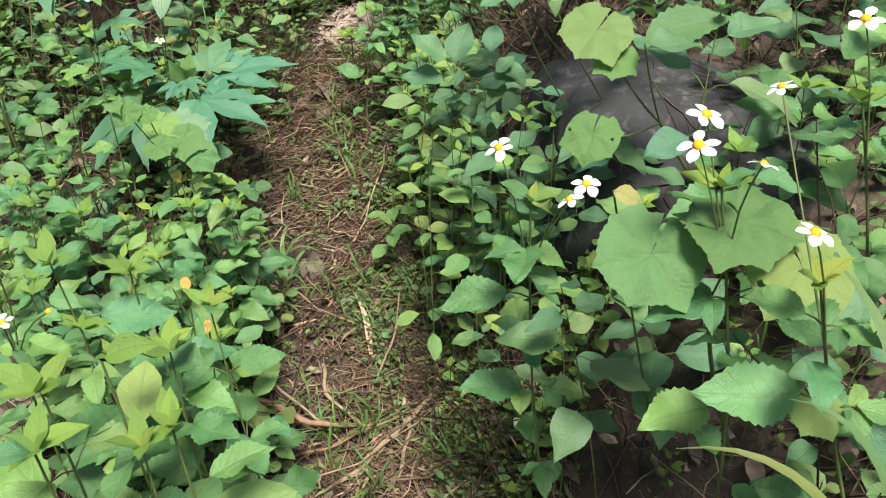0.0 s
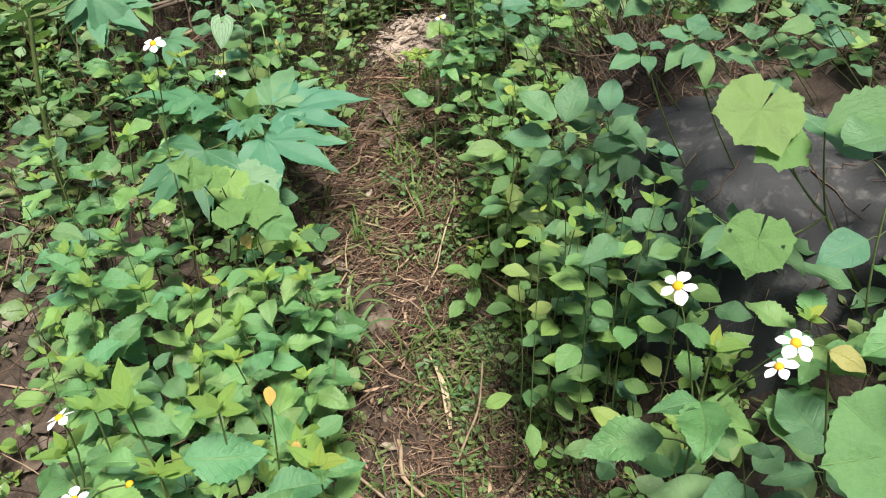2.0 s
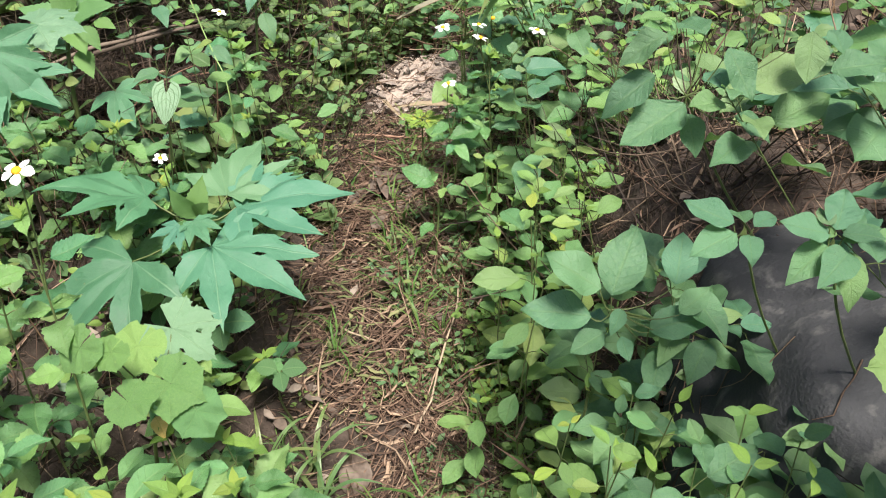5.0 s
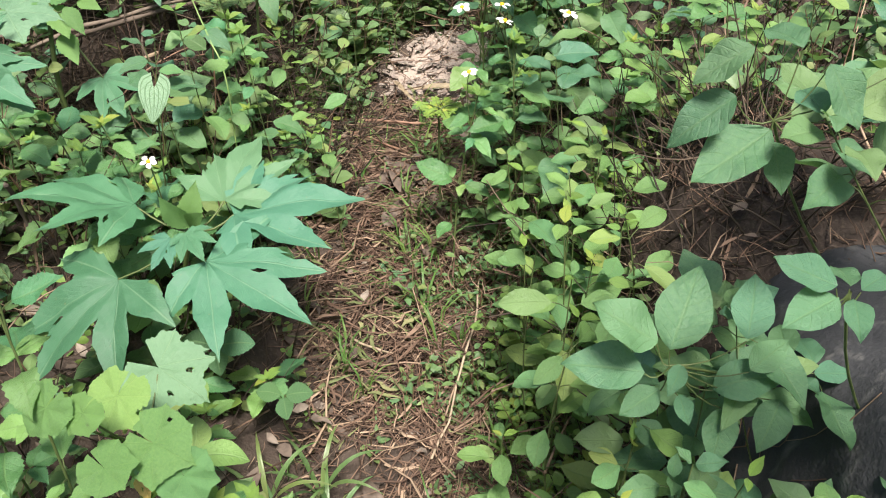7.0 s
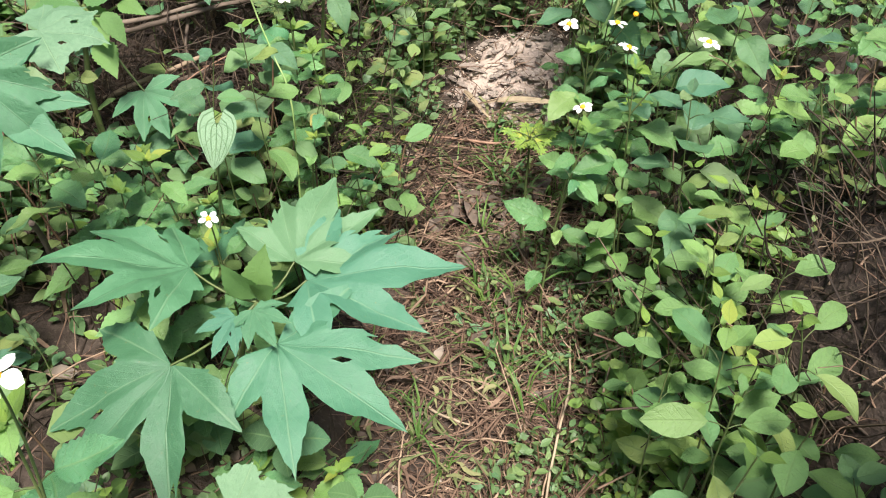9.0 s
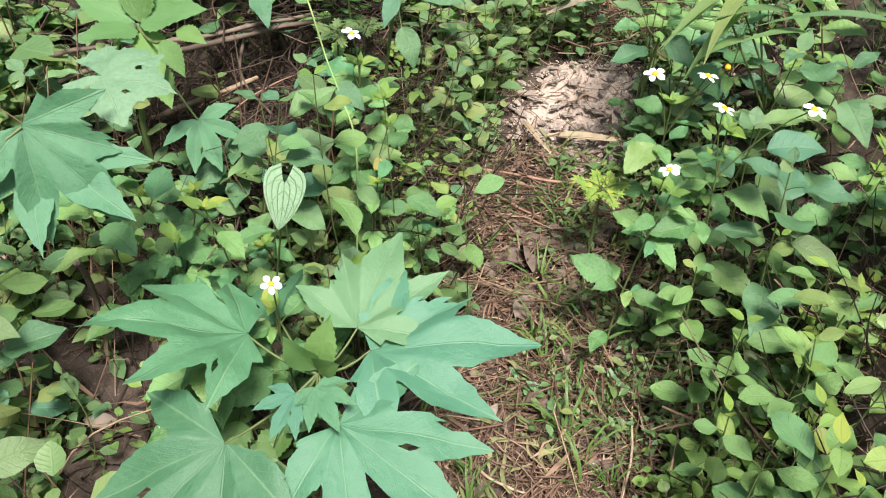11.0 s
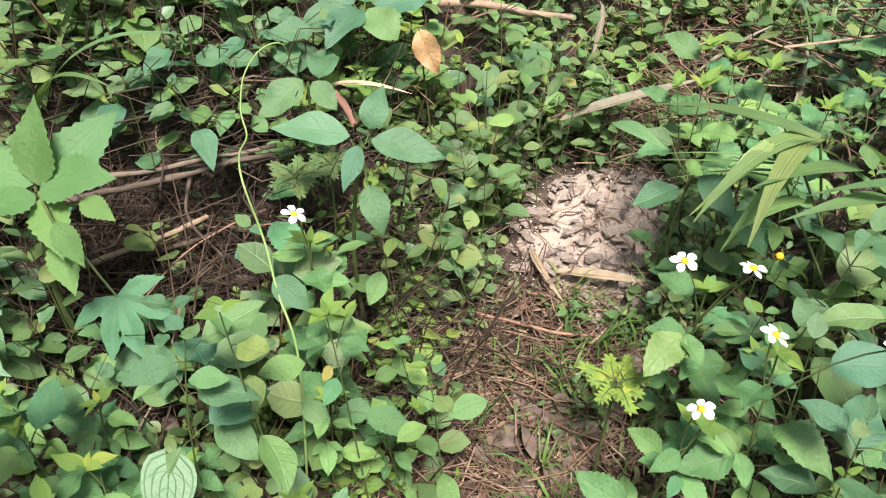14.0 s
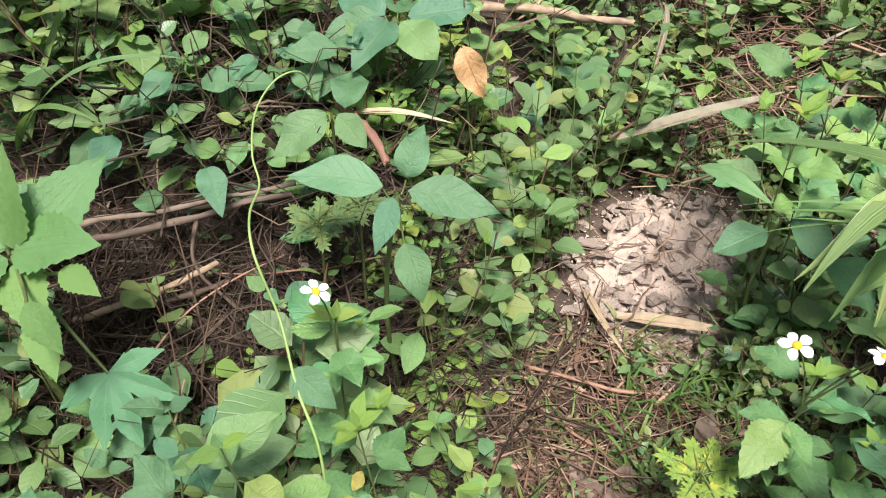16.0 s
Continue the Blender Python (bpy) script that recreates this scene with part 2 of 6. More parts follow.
def blade_geo(width, nv=9, nu=5, peak=0.75, sharp=1.0, serr=0.0, teeth=9, fold=0.25, droop=0.25, wave=0.0, heart=0.0, seed=0):
    """A leaf blade of length 1 along +Y with its face up."""
    r = random.Random(seed)
    lean, tw = r.uniform(-0.06, 0.06), r.uniform(-0.25, 0.25)
    V, F, U = [], [], []
    for i in range(nv):
        v = i / (nv - 1)
        w = max(0.004, width * 0.5 * ovate(v, peak, sharp))
        if serr and 0 < i < nv - 1:
            w *= 1 + serr * (1 if i % 2 else -1)
        for j in range(nu):
            u = j / (nu - 1) * 2 - 1
            x = w * u + lean * math.sin(v * 3.1)
            y = v
            if heart:
                y -= heart * abs(u) ** 1.5 * (1 - v) ** 2 * 1.2
                if i == 0:
                    x += u * width * 0.14
            z = fold * abs(w * u) - droop * v * v + tw * u * w * v + wave * math.sin(v * 11 + seed) * abs(u) * width * 0.5
            V.append((x, y, z))
            U.append(((u + 1) / 2, v))
    for i in range(nv - 1):
        for j in range(nu - 1):
            a = i * nu + j
            F.append((a, a + 1, a + nu + 1, a + nu))
    return np.array(V), np.array(F), np.array(U), np.zeros(len(F), int)


def lobe_reach(dth, length, half):
    """How far a pointed lobe reaches along a ray that leaves its axis by dth degrees."""
    c, sn = math.cos(radians(dth)), abs(math.sin(radians(dth)))
    if c <= 0:
        return 0.0
    for k in range(40, 0, -1):
        q = length * k / 40
        t = q * c / length
        w = half * ((t / 0.55) ** 0.55 if t < 0.55 else max(0.0, 1 - ((t - 0.55) / 0.45) ** 1.25))
        if q * sn <= w + 1e-6:
            return q
    return 0.0


def palm_geo(lobes, floor, span=150, nt=81, nr=7, droop=0.18, cup=0.06, serr=0.02, seed=0, jitter=4, holes=0):
    """A palmate leaf round its petiole joint, longest lobe along +Y, length about 1. lobes: (degrees, length, half width)."""
    r0 = random.Random(seed)
    lobes = sorted((a + r0.uniform(-jitter, jitter), L * r0.uniform(1 - 0.02 * jitter, 1 + 0.012 * jitter), w * r0.uniform(0.9, 1.1)) for a, L, w in lobes)
    axes = [a for a, L, w in lobes]
    angles = sorted([-span + 2 * span * j / (nt - 1) for j in range(nt)] + axes)
    reach = []
    for j, th in enumerate(angles):
        rad = floor * (1.0 if abs(th) < span - 25 else 0.82)
        rad = max([rad] + [lobe_reach(th - a, L, w) for a, L, w in lobes])
        reach.append(rad * (1 + serr * (1 if j % 2 else -1)))
    V, F, U, n = [], [], [], len(angles)
    for i in range(nr):
        s = (i / (nr - 1)) ** 0.85
        for j, th in enumerate(angles):
            q = max(s, 0.01) * reach[j]
            x, y = q * math.sin(radians(th)), q * math.cos(radians(th))
            near = min(1.0, min(abs(th - a) for a in axes) / 24)
            z = -droop * q * q + cup * q * near + 0.035 * math.sin(8 * x + seed) * math.cos(7 * y + seed) + 0.012 * math.sin(19 * x + 2 * seed) * math.sin(17 * y)
            V.append((x, y, z))
            k = float(np.interp(th, [-180] + axes + [180], [-1.5] + list(range(len(axes))) + [len(axes) + 0.5]))
            U.append(((k + 2) / 8, s * reach[j]))
    gone = {(r0.randrange(nr // 2, nr - 1), r0.randrange(n // 5, 4 * n // 5)) for k in range(holes)}
    for i in range(nr - 1):
        for j in range(n - 1):
            if (i, j) in gone or (i, j - 1) in gone:
                continue
            a = i * n + j
            F.append((a, a + 1, a + n + 1, a + n))
    return np.array(V), np.array(F)[:, ::-1], np.array(U), np.zeros(len(F), int)


def tube_geo(points, r0, r1, sides=5, slot=0):
    """A tapering tube through the points."""
    P = [Vector(p) for p in points]
    V, F, U = [], [], []
    n = len(P)
    for i, p in enumerate(P):
        d = (P[min(i + 1, n - 1)] - P[max(i - 1, 0)]).normalized()
        a = d.orthogonal().normalized() if i == 0 else (ax - d * ax.dot(d)).normalized()
        ax = a
        b = d.cross(a)
        rad = r0 + (r1 - r0) * i / (n - 1)
        for k in range(sides):
            q = 2 * math.pi * k / sides
            V.append(tuple(p + (a * math.cos(q) + b * math.sin(q)) * rad))
            U.append((k / sides, i / (n - 1)))
    for i in range(n - 1):
        for k in range(sides):
            k2 = (k + 1) % sides
            F.append((i * sides + k, i * sides + k2, (i + 1) * sides + k2, (i + 1) * sides + k))
    return np.array(V), np.array(F), np.array(U), np.full(len(F), slot, int)


def strip_geo(points, width, twist=0.0, slot=0, taper=1.0, keel=0.15):
    """A grass blade or sheath: a folded strip through the points."""
    P = [Vector(p) for p in points]
    n = len(P)
    V, F, U = [], [], []
    for i, p in enumerate(P):
        d = (P[min(i + 1, n - 1)] - P[max(i - 1, 0)]).normalized()
        side = d.cross(Vector((0, 0, 1)))
        side = side.normalized() if side.length > 1e-4 else Vector((1, 0, 0))
        side = Matrix.Rotation(twist * i / n, 3, d) @ side
        up = side.cross(d)
        t = i / (n - 1)
        w = width * 0.5 * max(0.05, (1 - t ** 2.2 * taper)) * min(1.0, 0.45 + 2.2 * t)
        for j, u in enumerate((-1, 0, 1)):
            V.append(tuple(p + side * (w * u) + up * (keel * w * abs(u))))
            U.append(((u + 1) / 2, t))
    for i in range(n - 1):
        for j in range(2):
            a = i * 3 + j
            F.append((a, a + 1, a + 4, a + 3))
    return np.array(V), np.array(F), np.array(U), np.full(len(F), slot, int)


def join(geos):
    V, F, U, S, k = [], [], [], [], 0
    for v, f, u, s in geos:
        V.append(v), F.append(f + k), U.append(u), S.append(s)
        k += len(v)
    return np.concatenate(V), np.concatenate(F), np.concatenate(U), np.concatenate(S)


def moved(g, m, slot=None):
    a = np.array(m)
    return g[0] @ a[:3, :3].T + a[:3, 3], g[1], g[2], g[3] if slot is None else np.full(len(g[1]), slot, int)


def mesh_of(name, geo, mats, smooth=True):
    V, F, U, S = geo
    me = bpy.data.meshes.new(name)
    me.vertices.add(len(V))
    me.vertices.foreach_set("co", np.ascontiguousarray(V, dtype=np.float32).ravel())
    me.loops.add(4 * len(F))
    me.loops.foreach_set("vertex_index", np.ascontiguousarray(F, dtype=np.int32).ravel())
    me.polygons.add(len(F))
    me.polygons.foreach_set("loop_start", np.arange(0, 4 * len(F), 4, dtype=np.int32))
    me.polygons.foreach_set("loop_total", np.full(len(F), 4, dtype=np.int32))
    me.polygons.foreach_set("use_smooth", np.full(len(F), smooth, dtype=bool))
    me.polygons.foreach_set("material_index", np.ascontiguousarray(S, dtype=np.int32))
    uv = me.uv_layers.new(name="UVMap")
    uv.data.foreach_set("uv", np.ascontiguousarray(U[F.ravel()], dtype=np.float32).ravel())
    for m in mats:
        me.materials.append(m)
    me.update(calc_edges=True)
    me.validate()
    return me


def part_geo(name, geo, material, parent, label="", m=None):
    ob = new(name, mesh_of(name, geo, [material]))
    ob.parent = parent
    if m is not None:
        ob.matrix_basis = m
    return tagged(ob, label)


def part_shared(name, me, parent, m, label=""):
    ob = new(name, me)
    ob.parent = parent
    ob.matrix_basis = m
    return tagged(ob, label)


def facing(pos, along, up, length, wide=1.0):
    """The matrix that lays a leaf's +Y along a direction, face towards up."""
    y = Vector(along).normalized()
    z = Vector(up)
    z = z - y * z.dot(y)
    z = z.normalized() if z.length > 1e-4 else y.orthogonal().normalized()
    x = y.cross(z)
    r = Matrix((x, y, z)).transposed().to_4x4()
    return Matrix.Translation(pos) @ r @ Matrix.Diagonal((length * wide, length, length, 1))


def bow(a, b, sag, n=6, side=0.0):
    """Points from a to b, bent by sag upwards and side sideways."""
    a, b = Vector(a), Vector(b)
    s = (b - a).cross(Vector((0, 0, 1)))
    s = s.normalized() if s.length > 1e-5 else Vector((1, 0, 0))
    return [a.lerp(b, i / (n - 1)) + (Vector((0, 0, sag)) + s * side) * math.sin(math.pi * i / (n - 1)) for i in range(n)]


LEAF = {
    "bidens": [mesh_of("leaf", blade_geo(0.56, 23, 7, 0.78, 1.0, 0.060, fold=0.34, droop=-0.04 + 0.10 * k, wave=0.16, seed=k), [M["green"]]) for k in range(5)],
    "broad": [mesh_of("leaf", blade_geo(0.62, 17, 7, 0.8, 0.92, 0.010, fold=0.28, droop=-0.02 + 0.10 * k, wave=0.14, seed=k + 9), [M["broad"]]) for k in range(5)],
    "small": [mesh_of("leaf", blade_geo(0.54, 9, 5, 1.05, 0.75, 0.02, fold=0.25, droop=-0.05 + 0.09 * k, wave=0.05, seed=k + 19), [M["small"]]) for k in range(4)],
    "narrow": [mesh_of("leaf", blade_geo(0.46, 13, 7, 0.78, 1.0, 0.012, fold=0.25, droop=0.04 + 0.08 * k, wave=0.12, seed=k + 15), [M["broad"]]) for k in range(4)],
    "young": [mesh_of("leaf", blade_geo(0.46, 9, 5, 0.72, 1.1, 0.02, fold=0.35, droop=-0.1 + 0.1 * k, seed=k + 29), [M["young"]]) for k in range(3)],
    "lance": [mesh_of("leaf", blade_geo(0.54, 21, 7, 0.70, 1.10, 0.07, fold=0.25, droop=0.05 + 0.08 * k, wave=0.05, seed=k + 39), [M["angular"]]) for k in range(3)],
    "yellow": [mesh_of("leaf", blade_geo(0.62, 9, 5, 0.8, 0.9, 0.02, fold=0.15, droop=0.2, wave=0.2, seed=k + 49), [M["yellow"]]) for k in range(2)],
    "dry": [mesh_of("leaf", blade_geo(0.5, 9, 5, 0.8, 0.9, 0.03, fold=0.7, droop=0.5, wave=0.4, seed=k + 51), [M["dry"]]) for k in range(2)],
    "lobed": [mesh_of("leaf", palm_geo([(0, 1.05, 0.182), (37, 0.93, 0.152), (-37, 0.93, 0.152), (78, 0.68, 0.138), (-78, 0.68, 0.138)], 0.34, 112, 91, 8, seed=k + 59, droop=0.06 + 0.05 * k, cup=0.12, serr=0.014, jitter=7, holes=2), [M["lobed"]]) for k in range(4)],
    "angular": [mesh_of("leaf", palm_geo([(0, 1.0, 0.46), (54, 0.96, 0.42), (-54, 0.96, 0.42), (110, 0.88, 0.40), (-110, 0.88, 0.40)], 0.80, 176, 71, 9, seed=k + 69, droop=0.12 + 0.04 * (k % 3), cup=0.10, serr=0.012, jitter=6, holes=k % 3), [M["angular"]]) for k in range(6)],
    "lime_angular": [mesh_of("leaf", palm_geo([(0, 1.0, 0.46), (54, 0.96, 0.42), (-54, 0.96, 0.42), (110, 0.88, 0.40), (-110, 0.88, 0.40)], 0.80, 176, 71, 9, seed=k + 89, droop=0.16, cup=0.10, serr=0.012, jitter=7, holes=3), [M["lime_angular"]]) for k in range(2)],
    "pale": [mesh_of("leaf", palm_geo([(0, 1.0, 0.36), (48, 0.95, 0.32), (-48, 0.95, 0.32), (104, 0.72, 0.3), (-104, 0.72, 0.3)], 0.62, 155, 71, 8, seed=k + 79, droop=0.2, holes=4), [M["pale"]]) for k in range(2)],
    "cut_green": [mesh_of("leaf", palm_geo([(0, 1.0, 0.15), (40, 0.85, 0.14), (-40, 0.85, 0.14), (78, 0.6, 0.12), (-78, 0.6, 0.12)], 0.32, 95, 31, 4, seed=k + 95, droop=0.1), [M["small"]]) for k in range(3)],
    "cut": [mesh_of("leaf", palm_geo([(0, 1.0, 0.15), (40, 0.85, 0.14), (-40, 0.85, 0.14), (78, 0.6, 0.12), (-78, 0.6, 0.12)], 0.32, 95, 31, 4, seed=k + 89, droop=0.1), [M["lime"]]) for k in range(3)],
    "obov": [mesh_of("leaf", blade_geo(0.56, 11, 5, 1.12, 0.78, 0.015, fold=0.30, droop=-0.10 + 0.11 * k, wave=0.10, seed=k + 109), [M["fresh"]]) for k in range(5)],
    "ribbed": [mesh_of("leaf", blade_geo(0.80, 19, 7, 0.9, 0.8, 0.045, fold=0.16, droop=0.10 + 0.06 * k, wave=0.05, seed=k + 119), [M["ribbed"]]) for k in range(3)],
    "heart": [mesh_of("leaf", blade_geo(0.92, 13, 9, 0.5, 0.85, 0.0, fold=0.12, droop=0.15, wave=0.03, heart=0.35, seed=3), [M["heart"]])],
    "orange": [mesh_of("leaf", blade_geo(0.55, 11, 7, 0.8, 0.9, 0.03, fold=0.3, droop=0.35, wave=0.25, seed=5), [M["orange"]])],
}


# ---- the lie of the land ----
def bend(v, xs, ys):
    return float(np.interp(v, xs, ys))


def smooth(a, b, v):
    t = min(1.0, max(0.0, (v - a) / (b - a)))
    return t * t * (3 - 2 * t)


PATH_Y = (-3.0, 0.0, 1.0, 1.8, 2.25, 2.76, 3.05, 3.35, 3.8, 4.6, 9.0)
PATH_X = (0.10, 0.0, -0.13, -0.24, -0.36, -0.41, -0.42, -0.36, -0.15, 0.2, 1.4)


def path_x(y):
    return bend(y, PATH_Y, PATH_X)


def ground_z(x, y):
    """The height of the ground: a trodden trough that climbs between two banks."""
    c = path_x(y)
    yy = min(max(y, -6.0), 14.0)
    z = 0.165 + 0.195 * (yy - 1.8) + 0.02 * smooth(2.9, 3.4, y)
    r, l = x - (c + 0.19), (c - 0.20) - x
    if r > 0:
        steep = 1 - 0.45 * smooth(2.2, 2.7, y)
        z += steep * 0.52 * smooth(0.0, 0.42, r) + 0.22 * min(max(0.0, r - 0.3), 5.0)
    if l > 0:
        z += 0.05 * smooth(0, 0.2, l) + 0.20 * min(l, 5.0) + 0.23 * smooth(2.90, 3.06, y) * smooth(0.06, 0.26, l)
    n = noise.noise((x * 2.2, y * 2.2, 0.3)) * 0.03 + noise.noise((x * 9, y * 9, 4.1)) * 0.010 + noise.noise((x * 30, y * 30, 1.1)) * 0.004
    return z + n


def lattice(lo, hi, step, far):
    inner = list(np.arange(lo, hi + step / 2, step))
    out, d = [], step
    p, q = lo, hi
    left, right = [], []
    while p > -far:
        d *= 1.35
        p, q = p - d, q + d
        left.append(p), right.append(q)
    return left[::-1] + inner + right


def build_ground():
    xs, ys = lattice(-2.2, 1.8, 0.025, 120.0), lattice(-0.8, 5.4, 0.025, 120.0)
    V = np.array([(x, y, ground_z(x, y)) for y in ys for x in xs])
    nx = len(xs)
    i, j = np.meshgrid(np.arange(nx - 1), np.arange(len(ys) - 1))
    a = (j * nx + i).ravel()
    F = np.stack([a, a + 1, a + nx + 1, a + nx], 1)
    ob = new("ground", mesh_of("ground", (V, F, V[:, :2].copy(), np.zeros(len(F), int)), [M["soil"]]))
    tagged(ob, "dark brown trodden soil between two overgrown banks", "ground", kind="structure")


build_ground()


# ---- plants ----
def thing(name, x, y, z, label, category, group=""):
    ob = new(name)
    ob.location = (x, y, z)
    return tagged(ob, label, category, group)


def unit(az, el):
    a, e = radians(az), radians(el)
    return Vector((math.cos(a) * math.cos(e), math.sin(a) * math.cos(e), math.sin(e)))


PETAL = mesh_of("petal", blade_geo(0.66, 7, 5, 1.3, 0.6, 0.0, fold=0.12, droop=0.12, seed=2), [M["petal"]])
PETAL_W = mesh_of("petal", blade_geo(0.78, 7, 5, 1.3, 0.6, 0.0, fold=0.15, droop=0.22, seed=4), [M["petal"]])


def disc_geo(r):
    V, F, U = [], [], []
    for i in range(6):
        a = i / 5 * math.pi * 0.55
        for k in range(12):
            q = k / 12 * 2 * math.pi
            w = 1 + 0.10 * math.sin(7 * q + i * 2.3)
            V.append((r * math.sin(a + 0.02) * math.cos(q) * w, r * math.sin(a + 0.02) * math.sin(q) * w, r * 0.9 * math.cos(a)))
            U.append((k / 12, i / 5))
    for i in range(5):
        for k in range(12):
            F.append((i * 12 + k, (i + 1) * 12 + k, (i + 1) * 12 + (k + 1) % 12, i * 12 + (k + 1) % 12))
    return np.array(V), np.array(F), np.array(U), np.zeros(len(F), int)


DISC = mesh_of("flower_head", disc_geo(1.0), [M["disc"]])


def flower(parent, at, normal, size, r, petals=5):
    """A flower head: a yellow disc with white petals under it."""
    n = Vector(normal).normalized()
    base = n.orthogonal().normalized()
    head = part_shared("flower_head", DISC, parent, Matrix.Translation(at) @ n.to_track_quat("Z", "Y").to_matrix().to_4x4() @ Matrix.Scale(size * 0.145, 4), "domed yellow flower disc")
    inv = head.matrix_basis.inverted()
    off = r.uniform(0, 72)
    for k in range(petals):
        d = Matrix.Rotation(radians(off + 72 * k + r.uniform(-7, 7)), 3, n) @ base
        m = facing(Vector(at) + d * size * 0.08, d + n * r.uniform(-0.15, 0.2), n, size * r.uniform(0.40, 0.47))
        part_shared("petal", r.choice((PETAL, PETAL_W)), head, inv @ m, "white petal")


def weed(kind, top, L, nodes, r, label, group, name="weed", blooms=(), lean=0.06, base=None, bare=0.3, tri=0.0, stem="stem", up=0.0, shift=(0.0, 0.02), thin=1.0):
    """An upright herb with opposite leaves; top is its tip. blooms: flower places."""
    tx, ty, tz = top
    if base is None:
        bx, by = tx + r.uniform(-lean, lean) + shift[0], ty + r.uniform(-lean, lean) + shift[1]
        bz = ground_z(bx, by) - 0.01
    else:
        bx, by, bz = base
    if tz < bz + 0.05:
        tz = bz + 0.05
    ob = thing(name, bx, by, bz, label, "plant", group)
    b = Vector((bx, by, bz))
    T = Vector((tx, ty, tz)) - b
    pts = bow((0, 0, 0), T, 0.0, 7, r.uniform(-0.03, 0.03))
    R = (0.0010 + 0.0018 * L / 0.08) * thin
    geos = [tube_geo(pts, R, R * 0.5, 6)]
    az = r.uniform(0, 180)
    for i in range(nodes):
        s = bare + (1 - bare) * (i / max(1, nodes - 1)) ** 0.75
        q = s * (len(pts) - 1)
        k = min(int(q), len(pts) - 2)
        p = pts[k].lerp(pts[k + 1], q - k)
        prof = (0.75 + 0.45 * math.sin(math.pi * min(1, s * 0.9))) * (1.0 if i < nodes - 1 else 0.62)
        for sgn in (0, 180):
            if r.random() < 0.1 and i < nodes - 1:
                continue
            a = az + 87 * i + sgn + r.uniform(-22, 22)
            el = 2 + 20 * s + r.uniform(-16, 16) + up + (12 if i == nodes - 1 else 0) + (24 if kind == "small" else 0)
            d = unit(a, el)
            l = L * prof * r.uniform(0.6, 1.2)
            pet = l * (0.32 if i < nodes - 1 else 0.08)
            e = p + d * pet + Vector((0, 0, pet * 0.2))
            if pet > 0.008:
                geos.append(tube_geo([p, (p + e) / 2 + Vector((0, 0, pet * 0.1)), e], R * 0.5, R * 0.35, 4))
            d2 = unit(a + r.uniform(-15, 15), el - 12)
            upv = Vector((0, -0.32, 1)) + unit(r.uniform(0, 360), 0) * r.uniform(0.05, 0.55)
            lk = "young" if i == nodes - 1 and kind in ("bidens", "small", "obov") and r.random() < 0.75 else kind
            if r.random() < 0.008 and i < nodes - 2 and L < 0.058:
                lk = "yellow"
            elif r.random() < 0.012 and L < 0.058 and i < nodes - 2 and kind == "bidens":
                lk = "dry"
            part_shared("leaf", r.choice(LEAF[lk]), ob, facing(e, d2, upv, l, r.uniform(0.9, 1.1)))
            if tri and l > 0.03 and lk == kind and r.random() < tri and i < nodes - 1:
                for sg in (-62, 62):
                    part_shared("leaf", r.choice(LEAF[lk]), ob, facing(e - d * pet * 0.25, unit(a + sg, el - 10), upv, l * 0.62))
    if kind == "bidens":
        for k in range(4):
            a = az + 90 * k + 45
            part_shared("leaf", LEAF["young"][k % len(LEAF["young"])], ob, facing(pts[-1], unit(a, 48 if k % 2 else 30), Vector((0, -0.3, 1)), L * (0.34 if k % 2 else 0.50)))
    for fx, fy, fz, fs, *few in blooms:
        f = Vector((fx, fy, fz)) - b
        s0 = pts[-2]
        geos.append(tube_geo(bow(s0, f, 0.015, 5, r.uniform(-0.01, 0.01)), 0.0014, 0.001, 4))
        flower(ob, f, (r.uniform(-0.5, 0.5), r.uniform(-0.45, 0.3), 1), fs, r, *few)
    part_geo("stem", join(geos), M[stem], ob, "")
    return ob


TAKEN = []


def free(x, y, gap):
    if all((x - a) ** 2 + (y - b) ** 2 > gap * gap for a, b in TAKEN):
        TAKEN.append((x, y))
        return True
    return False


r = random.Random(11)
G_L, G_R = "weeds on the left-hand bank", "weeds on the rocky bank"
SERR = "bright green weed with toothed oval leaves in pairs"
# tall toothed weeds beside the path, where they were seen to stand
for x, y, z, L, n in ((-0.83, 1.40, 0.70, 0.085, 5), (-0.54, 1.24, 0.67, 0.08, 5), (-0.59, 1.42, 0.60, 0.075, 5), (-0.60, 1.60, 0.64, 0.07, 5),
                      (-0.99, 1.69, 0.82, 0.085, 6), (-0.82, 1.67, 0.84, 0.08, 6), (-0.40, 0.86, 0.76, 0.10, 5), (-0.30, 0.62, 0.86, 0.10, 5),
                      (-0.55, 0.95, 0.74, 0.09, 5), (-0.46, 1.06, 0.60, 0.085, 5), (-0.70, 1.10, 0.70, 0.09, 5), (-0.62, 0.72, 0.80, 0.1, 5), (-0.60, 2.04, 0.40, 0.07, 3), (-0.71, 2.00, 0.44, 0.075, 3), (-0.66, 1.90, 0.46, 0.06, 4), (-0.97, 2.28, 0.73, 0.075, 5), (-0.93, 2.31, 0.77, 0.07, 5),
                      (-1.06, 2.36, 0.74, 0.08, 5), (-1.02, 2.46, 0.68, 0.07, 5), (-0.90, 2.44, 0.60, 0.06, 5), (-1.12, 2.30, 0.80, 0.08, 5), (-0.66, 2.56, 0.62, 0.05, 5),
                      (-0.72, 2.52, 0.70, 0.055, 5)):
    TAKEN.append((x, y))
    weed("bidens", (x, y, z), L * 0.82, n + 1, r, SERR + " beside the path", G_L, tri=0.45)
